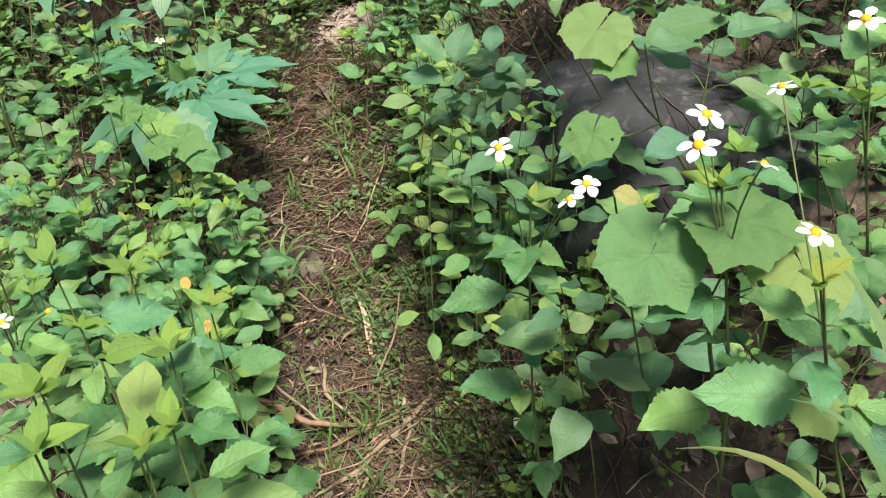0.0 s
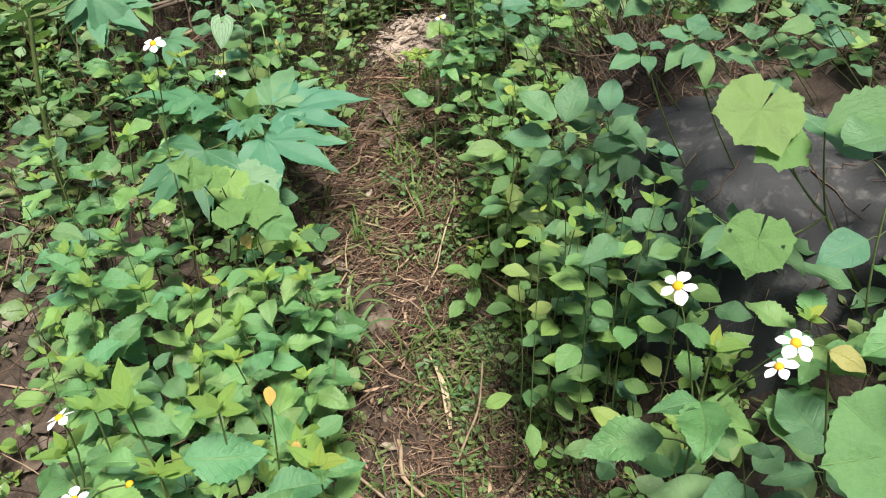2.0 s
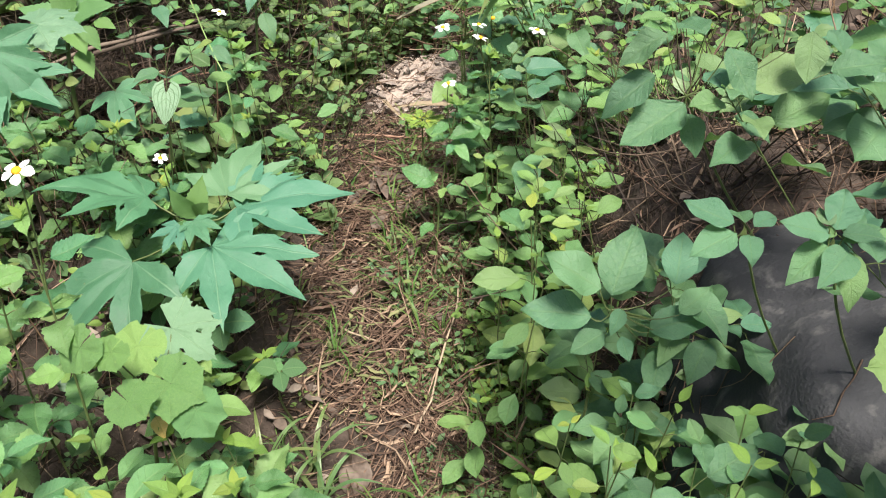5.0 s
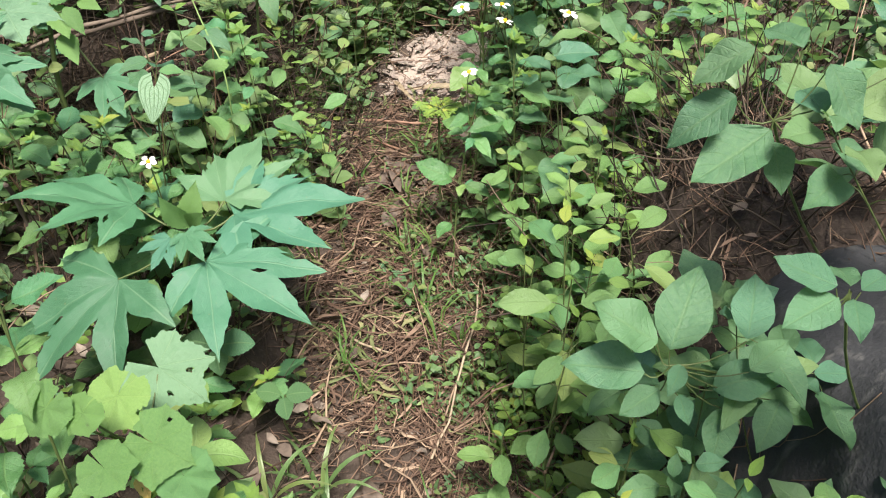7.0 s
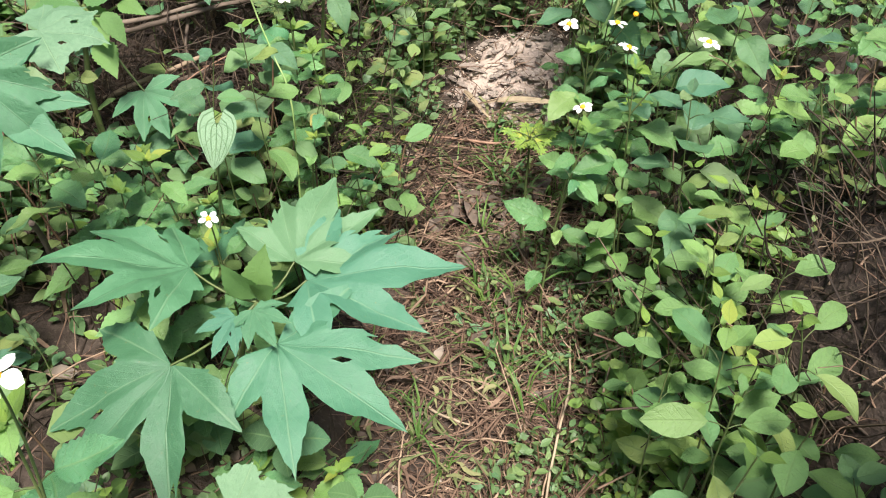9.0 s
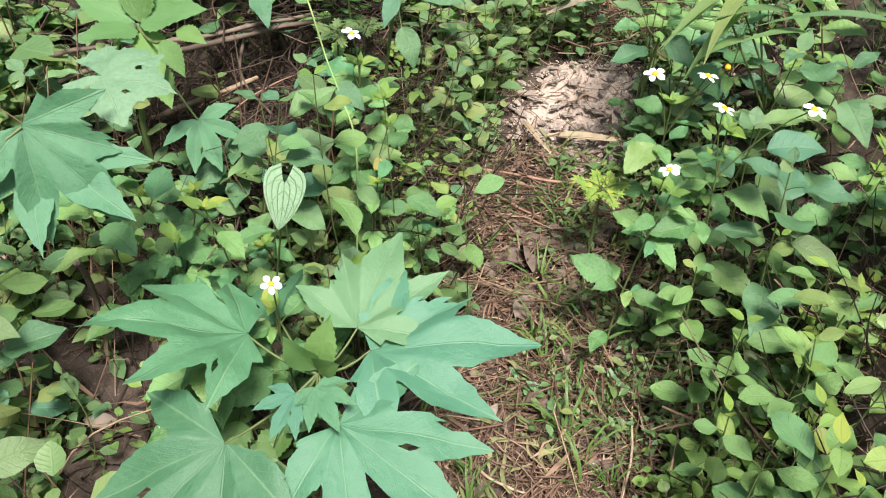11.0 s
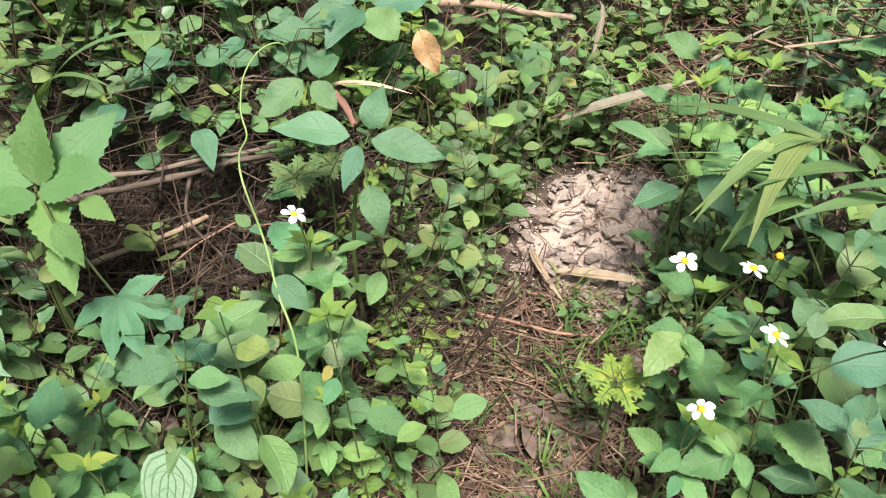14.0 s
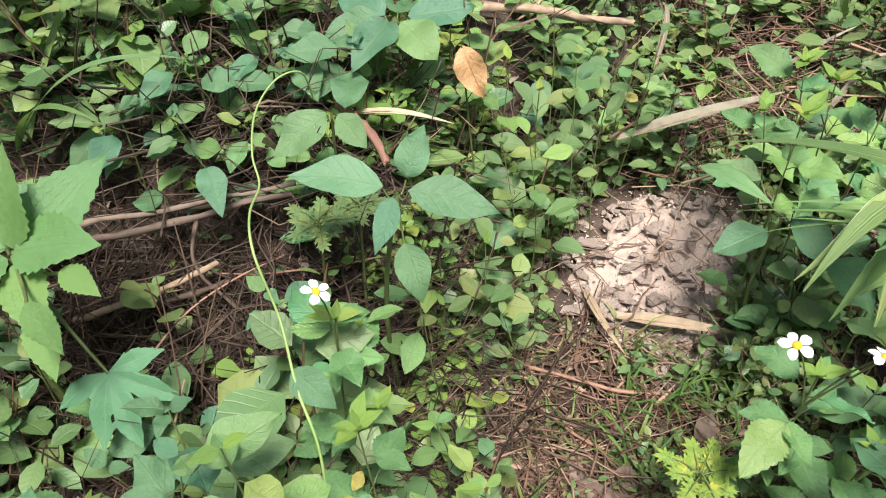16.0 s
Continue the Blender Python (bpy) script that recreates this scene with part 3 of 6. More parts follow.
# tall weeds at the start of the walk
for x, y, z, L in ((-0.372, 0.66, 0.913, 0.1), (-0.42, 0.62, 0.912, 0.1), (-0.353, 0.78, 0.83, 0.095), (-0.562, 0.95, 0.849, 0.09), (-0.338, 0.9, 0.81, 0.085), (-0.47, 0.98, 0.817, 0.085), (-0.408, 0.56, 0.887, 0.1), (-0.337, 0.62, 0.831, 0.09)):
    TAKEN.append((x, y))
    weed(r.choice(("bidens", "obov", "bidens")), (x, y, z), L, 5, r, "tall pale-green weed with large leaves in pairs", G_L, tri=0.2, thin=0.8)
# flowering weeds over the rocky bank
FL = "green weed bearing white daisy-like flowers with yellow centres"
for top, blooms in (((0.10, 0.98, 0.91), ((0.058, 1.0, 0.982, 0.042), (0.165, 0.93, 0.96, 0.040), (0.14, 0.90, 0.955, 0.034))),
                    ((0.29, 0.80, 1.02), ((0.251, 0.776, 1.082, 0.044), (0.270, 0.824, 1.095, 0.042), (0.308, 0.743, 1.075, 0.030))),
                    ((0.34, 0.64, 1.0), ((0.311, 0.615, 1.071, 0.036), (0.36, 0.86, 1.11, 0.034))),
                    ((0.50, 0.95, 1.05), ((0.47, 0.93, 1.16, 0.044),)),
                    ((-0.24, 2.74, 0.79), ((-0.283, 2.72, 0.853, 0.037), (-0.198, 2.713, 0.863, 0.037), (-0.165, 2.735, 0.872, 0.036, 0))),
                    ((-0.17, 2.60, 0.83), ((-0.19, 2.574, 0.881, 0.036), (-0.068, 2.557, 0.905, 0.038))),
                    ((-0.24, 2.55, 0.73), ((-0.257, 2.521, 0.795, 0.034),)),
                    ((-0.78, 2.66, 0.84), ((-0.785, 2.628, 0.912, 0.032),)),
                    ((-0.80, 2.20, 0.70), ((-0.78, 2.158, 0.785, 0.028),)),
                    ((-0.745, 1.66, 0.96), ((-0.714, 1.636, 1.042, 0.042),)),
                    ((-0.64, 0.93, 0.80), ((-0.618, 0.911, 0.874, 0.034), (-0.57, 0.82, 0.85, 0.03), (-0.52, 0.84, 0.85, 0.03, 0)))):
    TAKEN.append(top[:2])
    weed("bidens", top, 0.085 if top[1] < 1.5 else 0.07, 6, r, FL, "white-flowered weeds", "flowering_weed", blooms, tri=0.5, shift=(0.12, 0.04) if top[0] > 0 else (0.0, 0.02))

# broad-leaved shoots that hang over the grey rock
BR = "shoot with smooth broad oval leaves over the grey rock"
for top, L, n in (((0.166, 1.47, 1.09), 0.060, 5), ((0.09, 1.80, 0.81), 0.068, 5), ((0.24, 1.38, 0.82), 0.07, 4), ((0.36, 1.52, 1.10), 0.062, 5), ((0.25, 1.50, 1.08), 0.058, 4),
                  ((0.12, 1.62, 0.66), 0.06, 4), ((0.13, 1.46, 0.54), 0.06, 4), ((0.20, 1.36, 0.55), 0.055, 4), ((0.05, 1.55, 0.52), 0.05, 4),
                  ((0.30, 1.98, 1.02), 0.09, 5), ((0.10, 1.68, 1.14), 0.085, 5), ((0.24, 1.74, 1.16), 0.08, 5), ((-0.02, 1.74, 0.76), 0.062, 4), ((0.08, 1.71, 0.88), 0.068, 4), ((0.15, 1.72, 0.79), 0.065, 4), ((0.03, 1.64, 0.68), 0.06, 4), ((0.02, 1.86, 0.73), 0.06, 4),
                  ((0.18, 1.58, 0.62), 0.055, 4), ((0.25, 1.56, 0.60), 0.055, 4), ((0.22, 1.48, 0.56), 0.055, 4), ((0.30, 1.44, 0.62), 0.06, 4), ((0.10, 1.52, 0.50), 0.05, 4),
                  ((0.30, 1.80, 1.10), 0.075, 4), ((0.40, 1.70, 1.12), 0.075, 4), ((0.22, 2.02, 1.0), 0.09, 4), ((0.04, 1.22, 0.50), 0.06, 4), ((0.14, 0.94, 0.80), 0.08, 4)):
    TAKEN.append(top[:2])
    weed("broad", top, L, n, r, BR, "broad-leaved shoots", "broadleaf_shoot", lean=0.04, stem="stem", bare=0.74 if top[2] > 0.95 else 0.62, shift=(0.34, 0.16) if top[2] > 0.95 else (0.14, 0.07), thin=0.55)

# weeds on the bank at the head of the path
for kind, x, y, z, L, n in (("broad", -1.01, 2.62, 0.65, 0.06, 4), ("broad", -0.93, 2.58, 0.66, 0.06, 4), ("broad", -1.06, 2.55, 0.62, 0.06, 4), ("bidens", -0.72, 2.61, 0.76, 0.05, 4),
                            ("broad", -1.18, 2.93, 0.89, 0.058, 4), ("broad", -1.08, 2.90, 0.91, 0.055, 4), ("broad", -1.13, 3.01, 0.94, 0.06, 4), ("broad", -1.25, 3.03, 0.92, 0.06, 4),
                            ("small", -0.50, 3.28, 0.90, 0.045, 6), ("small", -0.57, 3.27, 0.86, 0.045, 6), ("small", -0.44, 3.36, 0.88, 0.04, 6), ("small", -0.62, 3.20, 0.84, 0.045, 6), ("small", -0.66, 3.10, 0.80, 0.045, 6),
                            ("bidens", -0.26, 3.07, 0.93, 0.07, 4), ("bidens", -0.16, 3.09, 0.96, 0.07, 5), ("bidens", -0.08, 3.02, 0.94, 0.07, 5), ("broad", -0.04, 2.80, 0.88, 0.085, 4), ("broad", 0.02, 2.72, 0.90, 0.085, 4),
                            ("broad", -0.09, 2.50, 0.84, 0.075, 5), ("broad", -0.12, 2.64, 0.82, 0.08, 4), ("small", -0.62, 2.92, 0.62, 0.035, 5), ("small", -0.70, 2.88, 0.66, 0.035, 5), ("small", -0.66, 2.98, 0.70, 0.04, 6),
                            ("small", -0.74, 3.02, 0.78, 0.04, 6), ("small", -0.80, 3.04, 0.82, 0.04, 6), ("broad", -0.97, 3.08, 0.92, 0.05, 4), ("broad", -0.92, 3.24, 0.98, 0.055, 4), ("broad", -0.62, 3.34, 0.92, 0.05, 4),
                            ("bidens", -0.74, 2.42, 0.60, 0.055, 4), ("bidens", -0.62, 2.62, 0.58, 0.045, 4), ("small", -0.58, 2.72, 0.52, 0.035, 4), ("small", -0.55, 2.60, 0.46, 0.03, 4)):
    TAKEN.append((x, y))
    weed(kind, (x, y, z), L, n, r, {"broad": "low weed with rounded smooth green leaves on the bank", "bidens": SERR + " on the bank", "small": "low weed with small rounded leaves"}[kind], "weeds at the head of the path",
         tri=0.3 if kind == "bidens" else 0.0, bare=0.45 if kind == "broad" else 0.25, thin=0.7)

# weeds round the head of the path
for kind, top, L in (('obov', (-0.544, 3.52, 0.764), 0.05), ('obov', (-0.466, 3.5, 0.765), 0.055), ('obov', (-0.389, 3.48, 0.754), 0.05), ('obov', (-0.581, 3.45, 0.765), 0.045), ('obov', (-0.332, 3.5, 0.739), 0.05), ('bidens', (-0.235, 3.25, 0.915), 0.07), ('bidens', (-0.199, 3.2, 0.917), 0.07), ('bidens', (-0.283, 3.2, 0.857), 0.06), ('obov', (-0.669, 3.2, 0.888), 0.05), ('obov', (-0.773, 3.25, 0.912), 0.055), ('obov', (-0.617, 3.05, 0.855), 0.05), ('obov', (-1.135, 3.05, 0.909), 0.05), ('obov', (-1.249, 3.1, 0.939), 0.05), ('broad', (-1.148, 2.98, 0.906), 0.055), ('obov', (-1.106, 2.95, 0.862), 0.05), ('broad', (-1.227, 2.95, 0.845), 0.06), ('broad', (-0.955, 3.1, 0.934), 0.07), ('broad', (-0.882, 3.1, 0.952), 0.075), ('obov', (-0.777, 2.72, 0.785), 0.045), ('obov', (-0.735, 2.85, 0.717), 0.05), ('broad', (-0.84, 2.42, 0.898), 0.07), ('obov', (-0.782, 2.4, 0.956), 0.06), ('broad', (-0.902, 2.5, 0.843), 0.065), ('broad', (-0.891, 2.72, 0.801), 0.05), ('bidens', (-0.705, 2.5, 0.873), 0.06), ('obov', (-0.581, 2.5, 0.816), 0.05)):
    TAKEN.append(top[:2])
    weed(kind, top, L, 4, r, {"broad": "weed with smooth oval leaves among dead stems", "obov": "fresh round-leaved weed among dead stems", "bidens": SERR + " behind the stones"}[kind], "weeds at the head of the path", bare=0.6, thin=0.7)

# yellow-green weeds at the foot of the rocky bank
for top, L in (((-0.086, 2.05, 0.759), 0.07), ((-0.074, 1.98, 0.714), 0.07), ((0.009, 2.08, 0.76), 0.07), ((-0.066, 1.9, 0.7), 0.07), ((0.01, 1.95, 0.72), 0.07), ((0.023, 2.2, 0.755), 0.06), ((-0.069, 2.25, 0.683), 0.06), ((-0.07, 2.15, 0.714), 0.06), ((-0.121, 2.12, 0.681), 0.055), ((0.007, 2.08, 0.735), 0.06), ((-0.036, 2.05, 0.692), 0.055), ((-0.145, 2.3, 0.703), 0.05), ((-0.068, 2.25, 0.732), 0.055), ((-0.003, 1.72, 0.651), 0.05), ((0.011, 1.5, 0.741), 0.06), ((0.004, 1.7, 0.456), 0.05), ((0.081, 1.62, 0.467), 0.055), ((0.124, 1.5, 0.395), 0.055)):
    TAKEN.append(top[:2])
    weed("obov", top, L, 5, r, "yellow-green round-leaved weed at the foot of the bank", "bushy weeds", bare=0.35, thin=0.8, lean=0.03)

# weeds before the boulder
for kind, top, L in (('obov', (-0.009, 1.48, 0.79), 0.06), ('obov', (0.03, 1.42, 0.815), 0.062), ('broad', (0.083, 1.46, 0.822), 0.062), ('obov', (0.14, 1.5, 0.829), 0.056), ('broad', (0.188, 1.46, 0.838), 0.056), ('obov', (0.126, 1.42, 0.835), 0.056), ('obov', (-0.046, 1.56, 0.742), 0.05), ('broad', (0.035, 1.6, 0.757), 0.06), ('obov', (0.088, 1.58, 0.765), 0.06), ('obov', (-0.094, 1.5, 0.703), 0.05), ('obov', (-0.053, 1.45, 0.751), 0.055), ('obov', (0.182, 1.4, 0.84), 0.055), ('broad', (0.069, 1.72, 0.792), 0.07), ('obov', (0.009, 1.75, 0.724), 0.06)):
    TAKEN.append(top[:2])
    weed(kind, top, L, 5, r, "bright green weed with oval leaves in front of the rock", "bushy weeds", bare=0.4, thin=0.7, lean=0.03)

# small-leaved clump in the middle of the climbing side
for k in range(20):
    x, y = -0.02 + r.uniform(-0.16, 0.16), 2.16 + r.uniform(-0.32, 0.36)
    if free(x, y, 0.05):
        weed("obov", (x, y, ground_z(x, y) + r.uniform(0.18, 0.34)), 0.056, 6, r, "yellow-green bushy weed at the path's edge", "bushy weeds", lean=0.04, bare=0.15)

# scattered weeds, along the stretch that the walk passes
def hollow(x, y):
    """The dark undercut beside the boulder."""
    return 0.02 < x < 0.40 and 1.95 < y < 2.36


def near_walk(x, y):
    return -0.30 - 0.45 * y < x < 0.18 + 0.45 * min(y, 2.0) and x > -1.65


for x0, x1, y0, y1, gap, hs, kinds, L, want in (
        (-1.35, -0.42, 0.45, 1.95, 0.070, (0.30, 0.48), ("bidens", "bidens", "bidens", "obov", "broad"), 0.066, 135),
        (-1.5, -0.72, 1.95, 2.65, 0.11, (0.16, 0.34), ("bidens", "broad", "small", "obov"), 0.062, 34),
        (-1.6, -0.56, 2.65, 3.75, 0.085, (0.10, 0.24), ("obov", "broad", "bidens", "obov"), 0.056, 95),
        (0.10, 0.8, 0.45, 1.35, 0.13, (0.30, 0.5), ("bidens", "broad"), 0.085, 24),
        (-0.16, 0.34, 2.20, 3.1, 0.085, (0.16, 0.32), ("obov", "bidens", "obov", "broad"), 0.058, 44),
        (-0.06, 0.16, 1.30, 2.25, 0.08, (0.10, 0.26), ("obov", "obov", "small"), 0.052, 34),
        (0.45, 1.0, 1.4, 2.6, 0.16, (0.2, 0.4), ("broad", "bidens"), 0.08, 16),
        (-0.15, 0.5, 3.1, 3.8, 0.12, (0.12, 0.28), ("bidens", "obov", "broad"), 0.06, 22)):
    made = 0
    for k in range(want * 12):
        x, y = r.uniform(x0, x1), r.uniform(y0, y1)
        c = path_x(y)
        if -0.26 < x - c < (0.20 if y > 2.5 else 0.27) or (-1.35 < x < -0.6 and 2.72 < y < 3.0) or (-1.05 < x < -0.5 and 1.70 < y < 2.12) or hollow(x, y) or made >= want or not near_walk(x, y) or not free(x, y, gap):
            continue
        made += 1
        kind = r.choice(kinds)
        lab = {"bidens": SERR, "broad": "green weed with smooth broad oval leaves", "small": "low weed with small rounded leaves", "obov": "fresh yellow-green weed with rounded leaves in pairs"}[kind]
        weed(kind, (x, y, ground_z(x, y) + r.uniform(*hs)), L * r.uniform(0.75, 1.2) * (0.7 if kind == "small" else 1), r.choice((5, 6, 7)), r, lab,
             G_L if x < c else G_R, tri=0.35 if kind == "bidens" else 0.0, thin=0.7)


def rosette(name, kind, at, centre, leaves, label, stem_r=0.004, group="", stem="stem"):
    """A plant whose large leaves are set one by one: (joint, tip, face) in the world."""
    bx, by = at
    bz = ground_z(bx, by) - 0.01
    b = Vector((bx, by, bz))
    ob = thing(name, bx, by, bz, label, "plant", group)
    c = Vector(centre) - b
    geos = [tube_geo(bow((0, 0, 0), c, 0.0, 7, 0.02), stem_r * 1.3, stem_r, 7)]
    for i, (k, joint, tip, face) in enumerate(leaves):
        j, t = Vector(joint) - b, Vector(tip) - b
        geos.append(tube_geo(bow(c, j - Vector((0, 0, 0.003)), -0.012, 5), stem_r * 0.6, stem_r * 0.4, 5))
        pool = LEAF[k]
        part_shared("leaf", pool[i % len(pool)], ob, facing(j, t - j, face, (t - j).length))
    part_geo("stem", join(geos), M[stem], ob)
    return ob


UPF = (0, -0.6, 1)
# big lobed plant that leans over the path
rosette("lobed_plant", "lobed", (-0.80, 2.22), (-0.715, 2.12, 0.67), (
    ("lobed", (-0.655, 2.17, 0.677), (-0.446, 2.19, 0.703), (-0.1, -0.2, 1)),
    ("lobed", (-0.669, 2.05, 0.66), (-0.487, 1.95, 0.632), (0.1, -0.3, 1)),
    ("lobed", (-0.809, 2.13, 0.716), (-0.991, 2.079, 0.786), (0.25, 0.2, 1)),
    ("lobed", (-0.801, 2.0, 0.659), (-0.905, 1.828, 0.577), (-0.1, -0.3, 1)),
    ("lobed", (-0.68, 2.2, 0.685), (-0.645, 2.36, 0.725), (0, -0.4, 1)),
    ("lobed", (-0.725, 2.06, 0.698), (-0.744, 2.0, 0.684), (0, -0.3, 1)),
    ("lobed", (-0.703, 2.07, 0.703), (-0.66, 2.02, 0.693), (0, -0.3, 1)),
    ("lobed", (-0.80, 2.22, 0.66), (-0.88, 2.33, 0.64), UPF),
    ("lance", (-0.715, 2.12, 0.68), (-0.70, 2.13, 0.76), (0, -1, 0.3)),
    ("lance", (-0.715, 2.12, 0.68), (-0.75, 2.10, 0.75), (0, -1, 0.3)),
    ("lance", (-0.715, 2.12, 0.68), (-0.68, 2.08, 0.73), (0, -1, 0.4)),
), "tall plant with big bluish-green deeply lobed leaves leaning over the path", 0.004)
# more of the same kind on the bank
rosette("lobed_plant", "lobed", (-1.20, 2.05), (-1.12, 2.0, 0.98), (
    ("lobed", (-1.03, 2.12, 1.01), (-0.94, 2.11, 0.90), (0.4, -0.8, 0.6)),
    ("lobed", (-1.044, 2.139, 0.971), (-0.914, 2.089, 0.921), UPF),
    ("lobed", (-1.16, 2.06, 0.98), (-1.25, 2.2, 0.93), UPF),
    ("pale", (-0.998, 2.243, 1.01), (-0.908, 2.243, 1.01), (0.1, -0.3, 1)),
), "tall plant with big lobed leaves, one turned pale", 0.005)
rosette("lobed_shoot", "lance", (-1.20, 2.68), (-1.162, 2.646, 0.87), (
    ("lance", (-1.155, 2.645, 0.88), (-1.03, 2.63, 0.93), (0, -0.5, 1)),
    ("lance", (-1.16, 2.65, 0.88), (-1.16, 2.68, 1.0), (0, -1, 0.2)),
    ("lance", (-1.17, 2.65, 0.88), (-1.28, 2.66, 0.92), (0, -0.5, 1)),
    ("lance", (-1.165, 2.64, 0.87), (-1.21, 2.54, 0.90), (0, -0.5, 1)),
    ("lance", (-1.15, 2.64, 0.87), (-1.09, 2.56, 0.84), (0, -0.5, 1)),
    ("lance", (-1.15, 2.66, 0.87), (-1.09, 2.75, 0.96), (0, -0.8, 0.6)),
    ("lance", (-1.13, 2.61, 0.82), (-1.08, 2.55, 0.78), UPF),
    ("lobed", (-1.07, 2.62, 0.72), (-1.0, 2.56, 0.66), UPF),
    ("lance", (-1.079, 2.56, 0.898), (-1.036, 2.53, 0.857), UPF),
    ("lance", (-1.08, 2.62, 0.888), (-1.023, 2.6, 0.881), UPF),
), "upright shoot with long pointed yellow-green leaves", 0.005)
# light green angular leaves over the rock and at the left
AN = "climber with large light-green angular leaves"
rosette("angular_leaved_plant", "angular", (0.50, 1.36), (0.36, 1.34, 0.86), (
    ("angular", (0.245, 1.37, 1.02), (0.20, 1.32, 0.985), (-0.1, -0.7, 1)),
    ("angular", (0.275, 1.34, 0.98), (0.265, 1.30, 0.955), (-0.1, -0.7, 1)),
    ("angular", (0.222, 1.225, 0.895), (0.200, 1.188, 0.858), (-0.2, -0.7, 1)),
    ("lance", (0.31, 1.30, 1.02), (0.45, 1.30, 1.06), UPF),
), AN + " over the grey rock", 0.003)
rosette("angular_leaved_plant", "angular", (0.42, 0.92), (0.33, 0.89, 0.80), (
    ("angular", (0.225, 0.81, 0.93), (0.19, 0.755, 0.885), (0, -0.6, 1)),
    ("angular", (0.32, 0.80, 0.975), (0.34, 0.73, 0.955), (0, -0.6, 1)),
    ("angular", (0.385, 0.77, 0.93), (0.41, 0.71, 0.89), (0, -0.6, 1)),
    ("angular", (0.38, 0.66, 0.82), (0.39, 0.63, 0.80), (0, -0.6, 1)),
), AN + " among white flowers", 0.003)
# large smooth leaves that hang out over the path
rosette("broadleaf_shoot", "broad", (0.31, 1.95), (0.063, 1.7, 1.126), (
    ("broad", (0.063, 1.7, 1.116), (-0.011, 1.66, 1.079), (0, -0.45, 1)),
    ("broad", (0.1, 1.7, 1.183), (0.129, 1.67, 1.135), (0, -0.45, 1)),
    ("broad", (0.066, 1.7, 1.105), (0.081, 1.67, 1.065), (0, -0.45, 1)),
    ("broad", (0.121, 1.7, 1.103), (0.164, 1.68, 1.089), (0, -0.45, 1)),
    ("broad", (0.025, 1.7, 1.149), (-0.037, 1.68, 1.122), (0, -0.45, 1)),
    ("broad", (0.185, 1.7, 1.203), (0.179, 1.67, 1.154), (0, -0.45, 1)),
    ("broad", (0.214, 1.7, 1.159), (0.276, 1.7, 1.173), (0, -0.45, 1)),
    ("broad", (0.031, 1.7, 1.198), (-0.02, 1.7, 1.165), (0, -0.45, 1)),
    ("broad", (0.073, 1.7, 1.198), (0.05, 1.75, 1.207), (0, -0.45, 1)),
), "shoot with large smooth bluish-green oval leaves above the rock", 0.0015, "broad-leaved shoots")
rosette("broadleaf_shoot", "broad", (0.38, 1.66), (0.162, 1.47, 1.085), (
    ("broad", (0.158, 1.47, 1.091), (0.109, 1.47, 1.102), (0, -0.45, 1)),
    ("broad", (0.162, 1.47, 1.097), (0.184, 1.52, 1.113), (0, -0.45, 1)),
    ("broad", (0.17, 1.47, 1.085), (0.201, 1.47, 1.102), (0, -0.45, 1)),
    ("broad", (0.159, 1.47, 1.079), (0.12, 1.44, 1.062), (0, -0.45, 1)),
    ("broad", (0.173, 1.47, 1.073), (0.185, 1.43, 1.038), (0, -0.45, 1)),
    ("broad", (0.156, 1.47, 1.1), (0.155, 1.5, 1.1), (0, -0.45, 1)),
    ("broad", (0.171, 1.47, 1.092), (0.197, 1.5, 1.098), (0, -0.45, 1)),
), "shoot with smooth oval leaves in a whorl above the rock", 0.0015, "broad-leaved shoots")
rosette("broadleaf_shoot", "broad", (0.31, 1.74), (0.112, 1.56, 1.039), (
    ("broad", (0.1, 1.56, 1.045), (0.049, 1.58, 1.057), (0, -0.45, 1)),
    ("broad", (0.105, 1.56, 1.033), (0.053, 1.53, 1.023), (0, -0.45, 1)),
    ("broad", (0.117, 1.56, 1.032), (0.115, 1.52, 1.023), (0, -0.45, 1)),
    ("broad", (0.121, 1.56, 1.042), (0.15, 1.58, 1.05), (0, -0.45, 1)),
    ("broad", (0.111, 1.56, 1.045), (0.114, 1.6, 1.049), (0, -0.45, 1)),
), "shoot with smooth oval leaves in a whorl above the rock", 0.0015, "broad-leaved shoots")
rosette("broadleaf_shoot", "broad", (0.30, 1.78), (0.007, 1.66, 0.848), (
    ("broad", (-0.013, 1.66, 0.881), (-0.088, 1.66, 0.931), (0, -0.5, 1)),
    ("broad", (-0.02, 1.66, 0.836), (-0.112, 1.66, 0.845), (0, -0.5, 1)),
    ("broad", (0.002, 1.66, 0.871), (0.034, 1.72, 0.942), (0, -0.5, 1)),
    ("broad", (0.079, 1.66, 0.891), (0.093, 1.71, 0.943), (0, -0.5, 1)),
    ("broad", (0.057, 1.66, 0.815), (0.128, 1.66, 0.847), (0, -0.5, 1)),
    ("broad", (-0.001, 1.66, 0.81), (-0.047, 1.63, 0.796), (0, -0.5, 1)),
    ("broad", (0.022, 1.66, 0.804), (0.031, 1.63, 0.787), (0, -0.5, 1)),
    ("broad", (0.133, 1.66, 0.804), (0.105, 1.61, 0.773), (0, -0.5, 1)),
    ("broad", (0.075, 1.66, 0.786), (0.061, 1.61, 0.748), (0, -0.5, 1)),
    ("broad", (0.017, 1.66, 0.849), (0.003, 1.63, 0.838), (0, -0.5, 1)),
    ("broad", (0.091, 1.66, 0.846), (0.131, 1.68, 0.874), (0, -0.5, 1)),
), "shoot with broad bright green oval leaves before the rock", 0.0018, "broad-leaved shoots")
